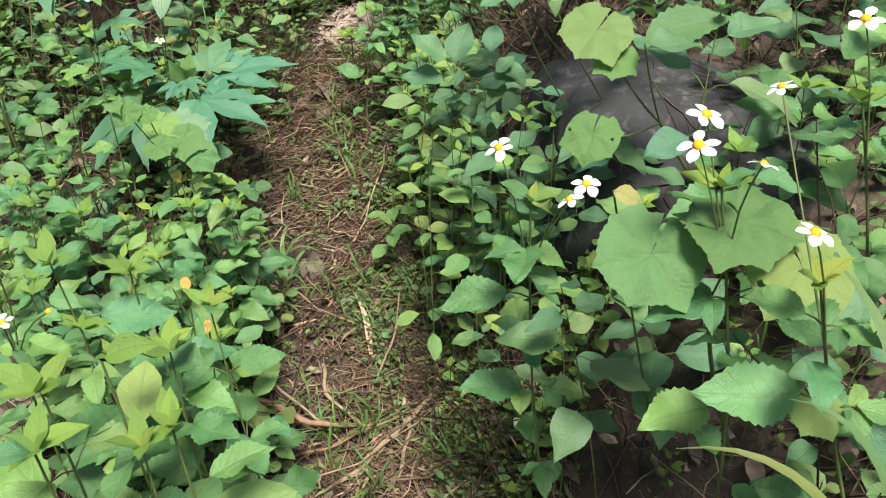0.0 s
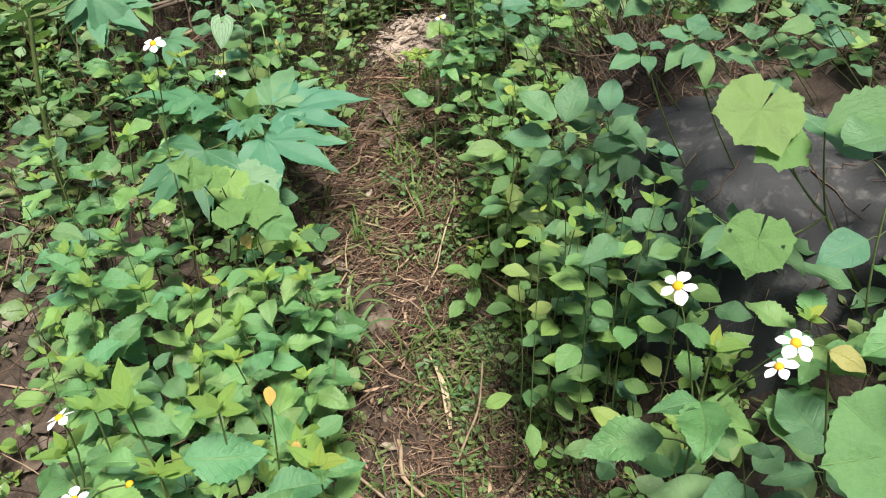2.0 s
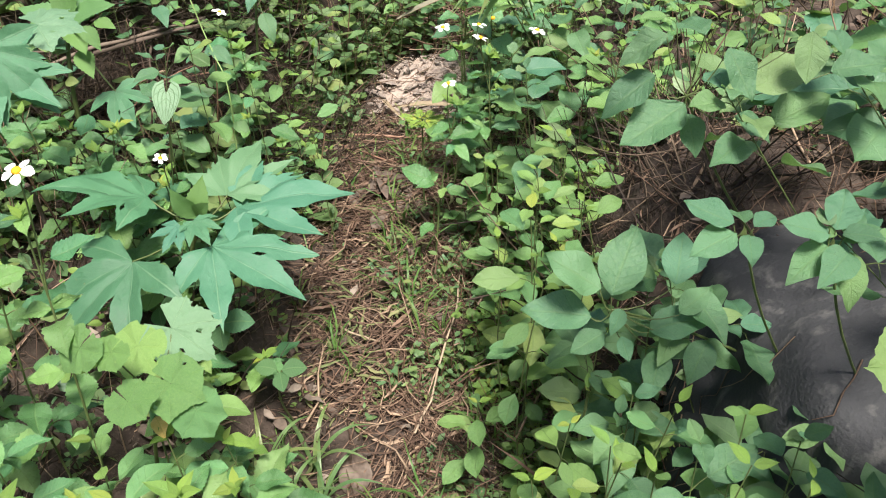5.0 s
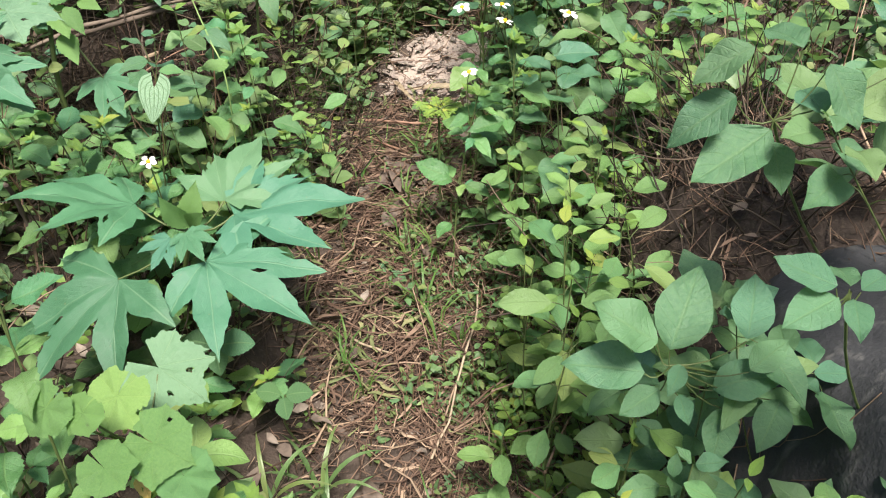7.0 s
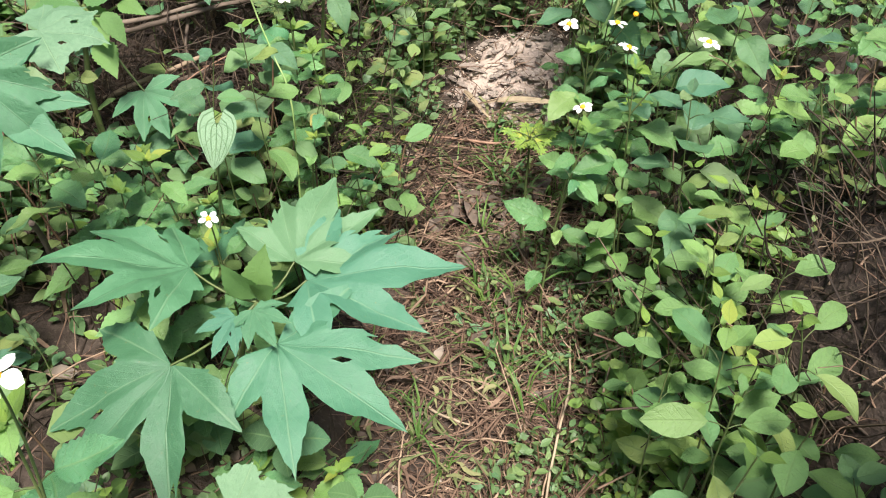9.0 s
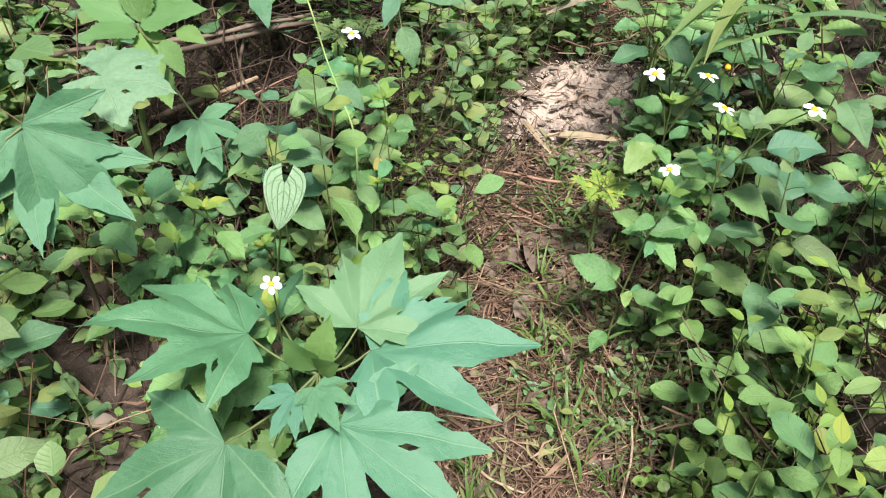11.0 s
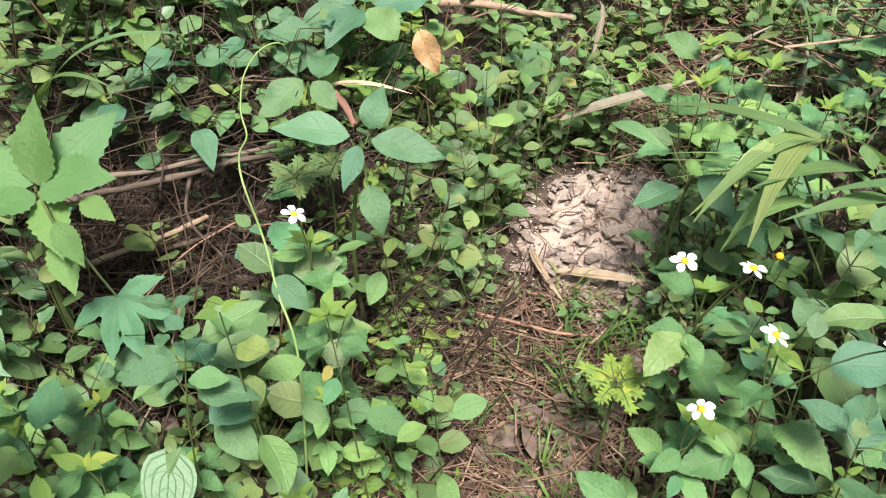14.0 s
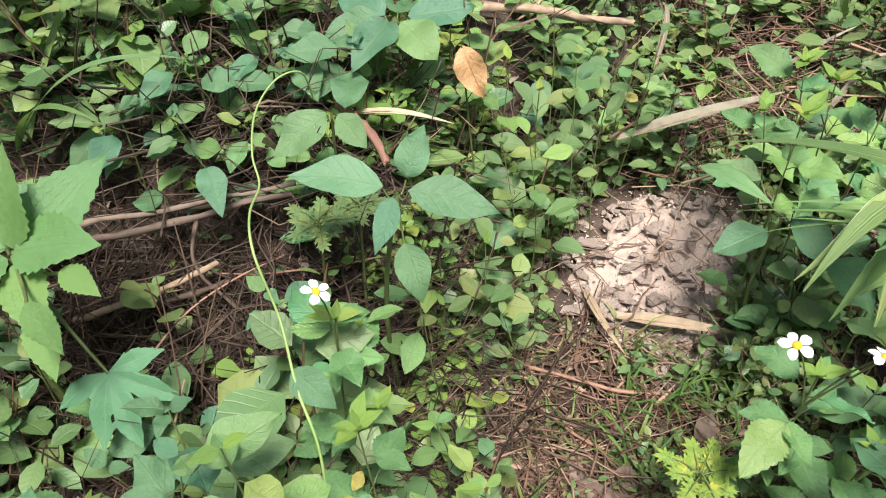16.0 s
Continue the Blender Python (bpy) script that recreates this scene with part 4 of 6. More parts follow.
rosette("ribbed_trefoil", "ribbed", (-0.663, 2.060), (-0.663, 2.01, 0.507), (
    ("ribbed", (-0.668, 2.0, 0.517), (-0.724, 2.0, 0.526), (0, -0.7, 1)),
    ("ribbed", (-0.663, 2.0, 0.512), (-0.65, 1.96, 0.489), (0, -0.7, 1)),
    ("ribbed", (-0.658, 2.0, 0.518), (-0.598, 2.0, 0.529), (0, -0.7, 1)),
), "low plant with dark green ribbed leaves in threes beside the path", 0.0018, "ribbed trefoils")
rosette("ribbed_trefoil", "ribbed", (-0.553, 2.040), (-0.553, 1.99, 0.414), (
    ("ribbed", (-0.558, 1.98, 0.425), (-0.602, 1.98, 0.431), (0, -0.7, 1)),
    ("ribbed", (-0.553, 1.98, 0.418), (-0.54, 1.94, 0.412), (0, -0.7, 1)),
    ("ribbed", (-0.548, 1.98, 0.425), (-0.502, 1.98, 0.435), (0, -0.7, 1)),
), "low plant with dark green ribbed leaves in threes beside the path", 0.0018, "ribbed trefoils")
rosette("ribbed_trefoil", "ribbed", (-0.799, 2.110), (-0.799, 2.0599999999999996, 0.506), (
    ("ribbed", (-0.804, 2.05, 0.516), (-0.849, 2.05, 0.523), (0, -0.7, 1)),
    ("ribbed", (-0.8, 2.05, 0.51), (-0.783, 2.01, 0.5), (0, -0.7, 1)),
    ("ribbed", (-0.794, 2.05, 0.517), (-0.746, 2.05, 0.526), (0, -0.7, 1)),
), "low plant with dark green ribbed leaves in threes beside the path", 0.0018, "ribbed trefoils")
rosette("angular_leaved_plant", "angular", (-0.70, 1.74), (-0.63, 1.66, 0.672), (
    ("lime_angular", (-0.638, 1.658, 0.756), (-0.652, 1.618, 0.731), (0, -0.6, 1)),
    ("pale", (-0.635, 1.758, 0.707), (-0.565, 1.728, 0.675), (0, -0.6, 1)),
    ("angular", (-0.574, 1.6, 0.744), (-0.525, 1.58, 0.734), (0, -0.6, 1)),
    ("angular", (-0.538, 1.58, 0.715), (-0.517, 1.56, 0.682), (0, -0.6, 1)),
    ("angular", (-0.671, 1.58, 0.818), (-0.694, 1.56, 0.792), (0, -0.6, 1)),
    ("angular", (-0.631, 1.58, 0.813), (-0.645, 1.56, 0.796), (0, -0.6, 1)),
    ("angular", (-0.616, 1.56, 0.747), (-0.584, 1.54, 0.735), (0, -0.6, 1)),
), "low plant with rounded light-green leaves, one turned lime", 0.003)


def bare_leaf(name, kind, joint, tip, face, label, stalk=None):
    ob = thing(name, *joint, label, "leaf")
    j = Vector(joint)
    part_shared("blade", LEAF[kind][0], ob, facing((0, 0, 0), Vector(tip) - j, face, (Vector(tip) - j).length))
    geos = tube_geo(bow((0, 0, 0), Vector(stalk) - j, -0.01, 5), 0.0015, 0.0018, 5)
    part_geo("stalk", geos, M["stem"], ob)
    return ob


bare_leaf("heart_leaf", "heart", (-0.785, 2.255, 0.875), (-0.787, 2.215, 0.828), (0, -0.9, 0.6), "pale striped heart-shaped vine leaf hanging on its stalk", (-0.86, 2.33, 0.52))
bare_leaf("orange_leaf", "orange", (-0.73, 3.115, 0.95), (-0.69, 3.085, 0.885), (0.1, -0.9, 0.5), "withered orange leaf hanging on a green stalk", (-0.70, 3.16, 0.62))
for joint, tip, stalk in (((-0.72, 2.54, 0.74), (-0.727, 2.522, 0.725), (-0.73, 2.58, 0.5)), ((-0.825, 2.51, 0.69), (-0.832, 2.493, 0.675), (-0.83, 2.55, 0.5)), ((0.20, 0.93, 0.95), (0.235, 0.91, 0.94), (0.30, 0.95, 0.5)),
                          ((-0.42, 1.10, 0.64), (-0.423, 1.085, 0.62), (-0.47, 1.14, 0.25)), ((-0.47, 1.17, 0.68), (-0.467, 1.148, 0.66), (-0.5, 1.2, 0.3)), ((-0.62, 1.62, 0.66), (-0.60, 1.59, 0.65), (-0.64, 1.66, 0.3))):
    bare_leaf("yellow_leaf", "yellow", joint, tip, (0, -0.7, 0.8), "small withered yellow leaf on a thin stalk", stalk)
rosette("long_leaved_shoot", "broad", (-0.76, 2.86), (-0.744, 2.80, 0.92), (
    ("narrow", (-0.76, 2.80, 0.925), (-0.875, 2.79, 0.93), UPF),
    ("narrow", (-0.73, 2.80, 0.925), (-0.62, 2.80, 0.915), UPF),
    ("broad", (-0.735, 2.81, 0.935), (-0.72, 2.83, 0.995), (0, -1, 0.3)),
    ("narrow", (-0.745, 2.79, 0.92), (-0.755, 2.73, 0.89), UPF),
    ("broad", (-0.73, 2.78, 0.86), (-0.70, 2.73, 0.82), UPF),
), "shoot with long narrow leaves spread in pairs", 0.003)
rosette("broadleaf_shoot", "broad", (-0.84, 2.98), (-0.865, 2.93, 0.93), (
    ("broad", (-0.87, 2.925, 0.935), (-0.93, 2.88, 0.885), (0, -0.7, 1)),
    ("broad", (-0.855, 2.925, 0.935), (-0.81, 2.90, 0.905), (0, -0.7, 1)),
), "pair of smooth oval leaves beside the vine tip", 0.002)
rosette("broadleaf_shoot", "broad", (-0.22, 3.10), (-0.24, 3.07, 0.76), (
    ("broad", (-0.26, 3.06, 0.74), (-0.335, 3.01, 0.72), (0, -0.1, 1)),
    ("broad", (-0.28, 3.10, 0.80), (-0.345, 3.12, 0.81), (0.2, -0.2, 1)),
    ("broad", (-0.23, 3.06, 0.77), (-0.17, 3.0, 0.74), (0, -0.5, 1)),
), "dark green oval leaves hanging over the pale stones", 0.0025)
rosette("long_leaved_shoot", "broad", (-0.86, 3.20), (-0.84, 3.16, 0.96), tuple(
    ("broad", (-0.84 + 0.02 * math.cos(a), 3.16 + 0.02 * math.sin(a), 0.96), (-0.84 + 0.12 * math.cos(a), 3.16 + 0.12 * math.sin(a), 0.955 + 0.02 * math.sin(3 * a)), UPF)
    for a in (0.3, 1.6, 2.7, 3.6, 4.5, 5.5)), "shoot with long narrow leaves spread in pairs", 0.003)


def feathery(x, y, z, size, label, kind="cut"):
    """A small yellow-green plant with finely cut leaves."""
    gz = ground_z(x, y) - 0.01
    ob = thing("feathery_plant", x, y, gz, label, "plant")
    rr = random.Random(3)
    geos = [tube_geo(bow((0, 0, 0), (0.0, 0, z - gz - size * 0.4), 0, 5), 0.003, 0.002, 5)]
    for k in range(12):
        a = 137.5 * k
        d = unit(a, 45 - 5 * k)
        s = Vector((0, 0, z - gz - size * (0.9 - 0.05 * k)))
        e = s + d * size * (0.45 + 0.04 * k)
        geos.append(tube_geo([s, (s + e) / 2 + Vector((0, 0, 0.004)), e], 0.0012, 0.0007, 4))
        out = d.cross(Vector((0, 0, 1))).normalized()
        for q in range(4):
            f = 0.4 + 0.2 * q
            for sg in (-1, 1):
                dd = (d + out * sg * (1.0 - 0.5 * f)).normalized()
                part_shared("leaf", LEAF[kind][(q + k) % 3], ob, facing(s.lerp(e, f), dd, (0, -0.5, 1), size * rr.uniform(0.24, 0.34)))
    part_geo("stem", join(geos), M["stem"], ob)


feathery(-0.335, 2.70, 0.65, 0.058, "bright yellow-green plant with finely cut feathery leaves")
feathery(-0.875, 2.87, 0.82, 0.055, "green plant with finely cut feathery leaves on the bank", "cut_green")
feathery(-0.84, 2.94, 0.80, 0.045, "green plant with finely cut feathery leaves on the bank", "cut_green")


def vine(name, pts, rad, label):
    ob = thing(name, *pts[0], label, "vine")
    b = Vector(pts[0])
    dense = []
    P = [Vector(p) - b for p in pts]
    for i in range(len(P) - 1):
        p0, p1, p2, p3 = P[max(i - 1, 0)], P[i], P[i + 1], P[min(i + 2, len(P) - 1)]
        for k in range(8):
            t = k / 8
            dense.append(0.5 * ((2 * p1) + (p2 - p0) * t + (2 * p0 - 5 * p1 + 4 * p2 - p3) * t * t + (3 * p1 - p0 - 3 * p2 + p3) * t ** 3))
    dense.append(P[-1])
    part_geo("stem", tube_geo(dense, rad, rad * 0.6, 7), M["vine"], ob)
    for q, (kk, L) in ((6, ("broad", 0.05)), (18, ("broad", 0.06))):
        if q < len(dense):
            part_shared("leaf", LEAF[kk][q % 5], ob, facing(dense[q], (0.7, -0.3, -0.3), UPF, L))
    return ob


vine("climbing_vine", ((-0.755, 2.49, 0.48), (-0.755, 2.52, 0.756), (-0.79, 2.56, 0.837), (-0.827, 2.62, 0.868), (-0.854, 2.64, 0.94), (-0.883, 2.7, 0.941), (-0.907, 2.78, 0.918), (-0.925, 2.81, 0.939), (-0.927, 2.84, 0.979), (-0.909, 2.87, 1.008), (-0.888, 2.9, 1.004), (-0.888, 2.93, 0.949)), 0.0018,
     "pale green twining vine stem with a hooked tip")


def straps(name, at, tips, width, label, mat="grass"):
    """A tuft of long arching blades, each a part."""
    bx, by = at
    bz = ground_z(bx, by) - 0.01
    ob = thing(name, bx, by, bz, label, "grass")
    b = Vector((bx, by, bz))
    for i, (root, mid, tip) in enumerate(tips):
        P, Q, S = (Vector(v) - b for v in (root, mid, tip))
        pts = [P.lerp(Q, t).lerp(Q.lerp(S, t), t) for t in [k / 10 for k in range(11)]]
        part_geo("blade", strip_geo(pts, width, 0.4), M[mat], ob)
    culm = [Vector((0, 0, 0)), (Vector(tips[0][0]) - b) * 0.5, Vector(tips[0][0]) - b]
    part_geo("culm", tube_geo(culm, 0.003, 0.002, 5), M["stem"], ob)
    return ob


straps("strap_leaved_plant", (0.42, 0.42), (
    ((0.40, 0.45, 0.70), (0.33, 0.52, 0.93), (0.20, 0.56, 0.87)),
    ((0.40, 0.45, 0.70), (0.32, 0.46, 0.92), (0.22, 0.47, 0.84)),
    ((0.41, 0.46, 0.72), (0.38, 0.52, 0.95), (0.30, 0.57, 0.92)),
    ((0.41, 0.46, 0.72), (0.42, 0.58, 1.0), (0.36, 0.70, 1.0)),
    ((0.41, 0.44, 0.70), (0.46, 0.40, 0.95), (0.52, 0.30, 0.9)),
), 0.026, "strap-leaved plant with arching light-green blades")
straps("broad_grass", (0.02, 2.98), (
    ((-0.10, 2.95, 0.93), (-0.18, 2.93, 0.95), (-0.27, 2.80, 0.86)),
    ((-0.10, 2.95, 0.93), (-0.15, 2.92, 0.95), (-0.20, 2.76, 0.86)),
    ((-0.10, 2.95, 0.93), (-0.25, 2.98, 0.96), (-0.36, 2.98, 0.93)),
    ((-0.04, 2.93, 0.90), (-0.12, 2.88, 0.93), (-0.20, 2.84, 0.90)),
    ((0.02, 2.92, 0.86), (-0.05, 2.84, 0.92), (-0.16, 2.80, 0.88)),
    ((0.12, 2.88, 0.92), (0.0, 2.86, 0.95), (-0.13, 2.85, 0.89)),
    ((0.02, 2.95, 0.88), (-0.05, 2.90, 0.97), (-0.14, 2.90, 0.98)),
), 0.042, "broad-bladed grass arching over the bank")
straps("arching_grass", (0.06, 2.96), (
    ((-0.11, 2.95, 0.875), (-0.208, 2.93, 0.913), (-0.343, 2.9, 0.895)),
    ((-0.112, 2.95, 0.879), (-0.208, 2.93, 0.891), (-0.361, 2.9, 0.883)),
    ((-0.107, 2.95, 0.866), (-0.199, 2.93, 0.884), (-0.319, 2.9, 0.853)),
    ((-0.123, 2.95, 0.891), (-0.199, 2.93, 0.928), (-0.283, 2.9, 0.981)),
    ((-0.101, 2.95, 0.848), (-0.189, 2.93, 0.876), (-0.305, 2.9, 0.883)),
), 0.009, "thin arching light-green grass stems over the pale stones", "arching")
straps("broad_grass", (0.05, 2.90), (
    ((-0.174, 2.92, 0.93), (-0.2, 2.88, 0.912), (-0.271, 2.84, 0.84)),
    ((-0.126, 2.92, 0.904), (-0.168, 2.88, 0.873), (-0.214, 2.84, 0.783)),
    ((-0.104, 2.92, 0.843), (-0.144, 2.88, 0.859), (-0.199, 2.84, 0.826)),
    ((-0.393, 2.92, 0.932), (-0.37, 2.88, 0.952), (-0.324, 2.84, 0.946)),
), 0.034, "broad-bladed grass arching over the bank", "arching")
straps("broad_grass", (-1.38, 2.95), (
    ((-1.36, 2.92, 0.80), (-1.25, 2.92, 1.0), (-1.06, 2.94, 0.98)),
    ((-1.36, 2.92, 0.80), (-1.28, 2.88, 0.96), (-1.14, 2.84, 0.93)),
    ((-1.38, 2.92, 0.80), (-1.42, 2.88, 1.0), (-1.40, 2.75, 1.04)),
    ((-1.36, 2.95, 0.80), (-1.30, 3.05, 1.05), (-1.20, 3.15, 1.1)),
), 0.018, "clump of narrow grass blades on the bank")
for gx, gy in ((-1.6, 3.5), (0.1, 3.75), (0.25, 3.6), (0.0, 3.95), (-1.5, 1.2)):
    z = ground_z(gx, gy)
    straps("broad_grass", (gx, gy), tuple(((gx, gy, z + 0.02), (gx + 0.10 * math.cos(a), gy + 0.10 * math.sin(a), z + 0.30), (gx + 0.25 * math.cos(a + 0.3), gy + 0.25 * math.sin(a + 0.3), z + 0.26)) for a in (0.2, 1.3, 2.2, 3.1, 4.0, 5.2)),
           0.014, "clump of narrow grass blades on the bank")


for gx, gy in ((-0.53, 1.80), (-0.49, 1.74), (-0.47, 1.86), (-0.56, 1.70), (-0.50, 1.94), (-0.58, 1.88)):
    z = ground_z(gx, gy)
    straps("grass_tuft", (gx, gy), tuple(((gx, gy, z + 0.005), (gx + 0.05 * math.cos(a + gx * 40), gy + 0.05 * math.sin(a + gx * 40), z + 0.12), (gx + 0.13 * math.cos(a + gx * 40), gy + 0.13 * math.sin(a + gx * 40), z + 0.07)) for a in (0.0, 0.9, 1.7, 2.6, 3.5, 4.4, 5.3)),
           0.011, "tuft of dark green grass blades beside the path")


# ---- stones and sticks ----
def boulder(at, radii, label, seed):
    bm = bmesh.new()
    bmesh.ops.create_icosphere(bm, subdivisions=5, radius=1.0)
    for v in bm.verts:
        p = v.co.copy()
        d = 0.16 * noise.noise(p * 1.3 + Vector((seed, 0, 0))) + 0.09 * abs(noise.noise(p * 3.2 + Vector((0, seed, 0)))) + 0.03 * noise.noise(p * 7)
        q = max(abs(p.x), abs(p.y), abs(p.z))
        v.co = p * (1 + d) * (0.75 + 0.25 / q)
        v.co = Vector((v.co.x * radii[0], v.co.y * radii[1], v.co.z * radii[2]))
    me = bpy.data.meshes.new("boulder")
    bm.to_mesh(me)
    bm.free()
    me.materials.append(M["rock"])
    for p in me.polygons:
        p.use_smooth = True
    ob = new("boulder", me)
    ob.location = at
    ob.rotation_euler = (0, 0, 0.25)
    return tagged(ob, label, "rock")


ROCK = boulder((0.47, 1.69, 0.49), (0.30, 0.42, 0.35), "dark grey weathered boulder set in the bank", 2.0)


def rootlets(rock, count):
    """Dry rootlets that cling to the rock's upper face."""
    q = random.Random(31)
    n = len(rock.data.vertices)
    co = np.empty(n * 3, dtype=np.float32)
    rock.data.vertices.foreach_get("co", co)
    co = co.reshape(-1, 3)
    front = co[(co[:, 2] > -0.12) & (co[:, 0] + 0.6 * co[:, 1] - 0.5 * co[:, 2] < 0.05)]
    geos = []
    for k in range(count):
        p = Vector(front[q.randrange(len(front))].tolist())
        d = Vector((q.gauss(0, 0.5), q.gauss(0, 0.5), -1)).normalized()
        pts = []
        for i in range(q.choice((4, 5, 6))):
            near = co[np.argmin(((co - np.array(p)) ** 2).sum(1))]
            v = Vector(near.tolist())
            v = v + v.normalized() * 0.003
            if not pts or (v - pts[-1]).length > 0.004:
                pts.append(v)
            p = v + (d + Vector((q.gauss(0, 0.3), q.gauss(0, 0.3), q.gauss(0, 0.2)))) * 0.025
        if len(pts) > 2:
            geos.append(tube_geo(pts, q.uniform(0.0008, 0.0018), 0.0006, 3))
    ob = part_geo("rootlet_mat", join(geos), M["straw"], rock, "dry pale rootlets clinging to the rock")
    return tagged(ob, "dry pale rootlets clinging to the rock", kind="stuff")


rootlets(ROCK, 110)


def chip_mesh(seed):
    """A flat broken flake of stone."""
    q = random.Random(seed)
    n = q.choice((5, 6, 7))
    bm = bmesh.new()
    ring = []
    for k in range(n):
        a = 2 * math.pi * k / n + q.uniform(-0.25, 0.25)
        rad = q.uniform(0.7, 1.1)
        ring.append((rad * math.cos(a), rad * math.sin(a) * 0.75))
    lo = [bm.verts.new((x, y, -0.15)) for x, y in ring]
    hi = [bm.verts.new((x * 0.93, y * 0.93, 0.12 + q.uniform(-0.06, 0.06))) for x, y in ring]
    top = bm.verts.new((q.uniform(-0.2, 0.2), q.uniform(-0.2, 0.2), 0.19))
    for k in range(n):
        k2 = (k + 1) % n
        bm.faces.new((lo[k], lo[k2], hi[k2], hi[k]))
        bm.faces.new((hi[k], hi[k2], top))
    me = bpy.data.meshes.new("stone_chip")
    bm.to_mesh(me)
    bm.free()
    me.materials.append(M["sand"])
    return me


def sandstone(cx, cy, wx, wy):
    z0 = ground_z(cx, cy)
    ob = thing("sandstone_outcrop", cx, cy, z0, "patch of pale crumbled sandstone flakes on the path", "rock")
    n = 34
    V, F = [], []
    for j in range(n):
        for i in range(n):
            u, v = i / (n - 1) * 2 - 1, j / (n - 1) * 2 - 1
            x, y = u * wx * 0.56, v * wy * 0.56
            edge = 1 - smooth(0.62, 1.0, math.hypot(u, v) + 0.35 * noise.noise((u * 2.5, v * 2.5, 7)))
            z = ground_z(cx + x, cy + y) - z0 - 0.02 + edge * (0.030 + 0.012 * noise.noise((u * 3, v * 3, 2)) + 0.005 * noise.noise((u * 17, v * 17, 3)))
            V.append((x, y, z))
    for j in range(n - 1):
        for i in range(n - 1):
            a = j * n + i
            F.append((a, a + 1, a + n + 1, a + n))
    V = np.array(V)
    part_geo("sandy_bed", (V, np.array(F), V[:, :2].copy(), np.zeros(len(F), int)), M["sand_bed"], ob)
    pool = [chip_mesh(k) for k in range(8)]
    q = random.Random(5)
    for k in range(280):
        a, d = q.uniform(0, 6.28), math.sqrt(q.random()) * 0.5
        x, y = d * math.cos(a) * wx, d * math.sin(a) * wy
        s = q.choice((0.005, 0.006, 0.008, 0.010, 0.012, 0.014, 0.017, 0.021, 0.028)) * q.uniform(0.7, 1.15)
        z = ground_z(cx + x, cy + y) - z0 + 0.018 + q.uniform(0, 0.012) - 0.02 * smooth(0.35, 0.5, d)
        part_shared("stone_chip", q.choice(pool), ob, pose(x, y, z, q.uniform(-17, 17), q.uniform(-17, 17), q.uniform(0, 360)) @ Matrix.Diagonal((s * q.uniform(0.8, 1.5), s * q.uniform(0.6, 1.0), min(s, 0.02) * q.uniform(0.3, 0.7), 1)))
    V, F = [], []
    for k in range(900):
        a, d = q.uniform(0, 6.28), math.sqrt(q.random()) * 0.53
        x, y = d * math.cos(a) * wx, d * math.sin(a) * wy
        z = ground_z(cx + x, cy + y) - z0 + 0.016 + q.uniform(0, 0.012) - 0.02 * smooth(0.35, 0.5, d)
        s, c = q.uniform(0.002, 0.006), 4 * k
        V += [(x + q.uniform(-s, s), y + q.uniform(-s, s), z + q.uniform(-s, s) * 0.7) for i in range(4)]
        F += [(c, c + 1, c + 2), (c, c + 3, c + 1), (c + 1, c + 3, c + 2), (c + 2, c + 3, c)]
    me = bpy.data.meshes.new("rubble")
    me.from_pydata(V, [], F)
    me.materials.append(M["sand"])
    crumbs = new("rubble", me)
    crumbs.parent = ob
    tagged(crumbs, "fine pale stone crumbs", kind="stuff")


sandstone(-0.350, 3.22, 0.41, 0.44)


def stick(name, a, b, rad, mat, label, sag=0.01, side=0.02, sides=7, knots=True):
    ob = thing(name, *a, label, "stick")
    d = Vector(b) - Vector(a)
    pts = [p + Vector((noise.noise(p * 9 + Vector(a)), noise.noise(p * 9 + Vector(b)), 0)) * 0.02 for p in bow((0, 0, 0), d, sag, 13, side)]
    rad *= 0.75
    g = tube_geo(pts, rad, rad * 0.7, sides)
    q = random.Random(int(abs(a[0]) * 1000 + a[1] * 77))
    V = g[0].copy()
    if knots:
        for i in range(len(V)):
            V[i] += np.array([q.uniform(-1, 1), q.uniform(-1, 1), q.uniform(-1, 1)]) * rad * 0.28
    cap0, cap1 = V[:sides].mean(0), V[-sides:].mean(0)
    part_geo("shaft", (V, g[1], g[2], g[3]), mat, ob)
    for c, s in ((cap0, V[:sides]), (cap1, V[-sides:])):
        k = np.concatenate([s, (s - c) * 0.1 + c])
        F = np.array([(i, (i + 1) % sides, sides + (i + 1) % sides, sides + i) for i in range(sides)])
        part_geo("broken_end", (k, F, k[:, :2].copy(), np.zeros(sides, int)), mat, ob)
    return ob


def lie(x, y, up=0.012):
    return (x, y, ground_z(x, y) + up)


DRY = "dry pale stick lying in the litter"
stick("stick", lie(-0.30, 2.02, 0.03), lie(-0.215, 2.50, 0.03), 0.0035, M["stick"], "long thin dry stem lying along the path")
stick("stick", lie(-0.23, 1.50, 0.01), (-0.145, 1.695, 0.272), 0.004, M["stick"], "thin pale stem leaning up from the path")
stick("stick", lie(-0.347, 1.56, 0.02), lie(-0.24, 1.38, 0.02), 0.007, M["stick"], DRY)
stick("stick", lie(-0.285, 1.24, 0.02), lie(-0.06, 1.51, 0.02), 0.008, M["stick"], DRY)
stick("root", lie(-0.53, 1.42), lie(-0.20, 1.40), 0.010, M["redstick"], "brown surface root across the path", side=0.03)
stick("stick", lie(-0.48, 1.52, 0.02), lie(-0.27, 1.36, 0.02), 0.005, M["stick"], DRY)
stick("stick", lie(-0.40, 1.30, 0.02), lie(-0.10, 1.45, 0.02), 0.005, M["redstick"], DRY)
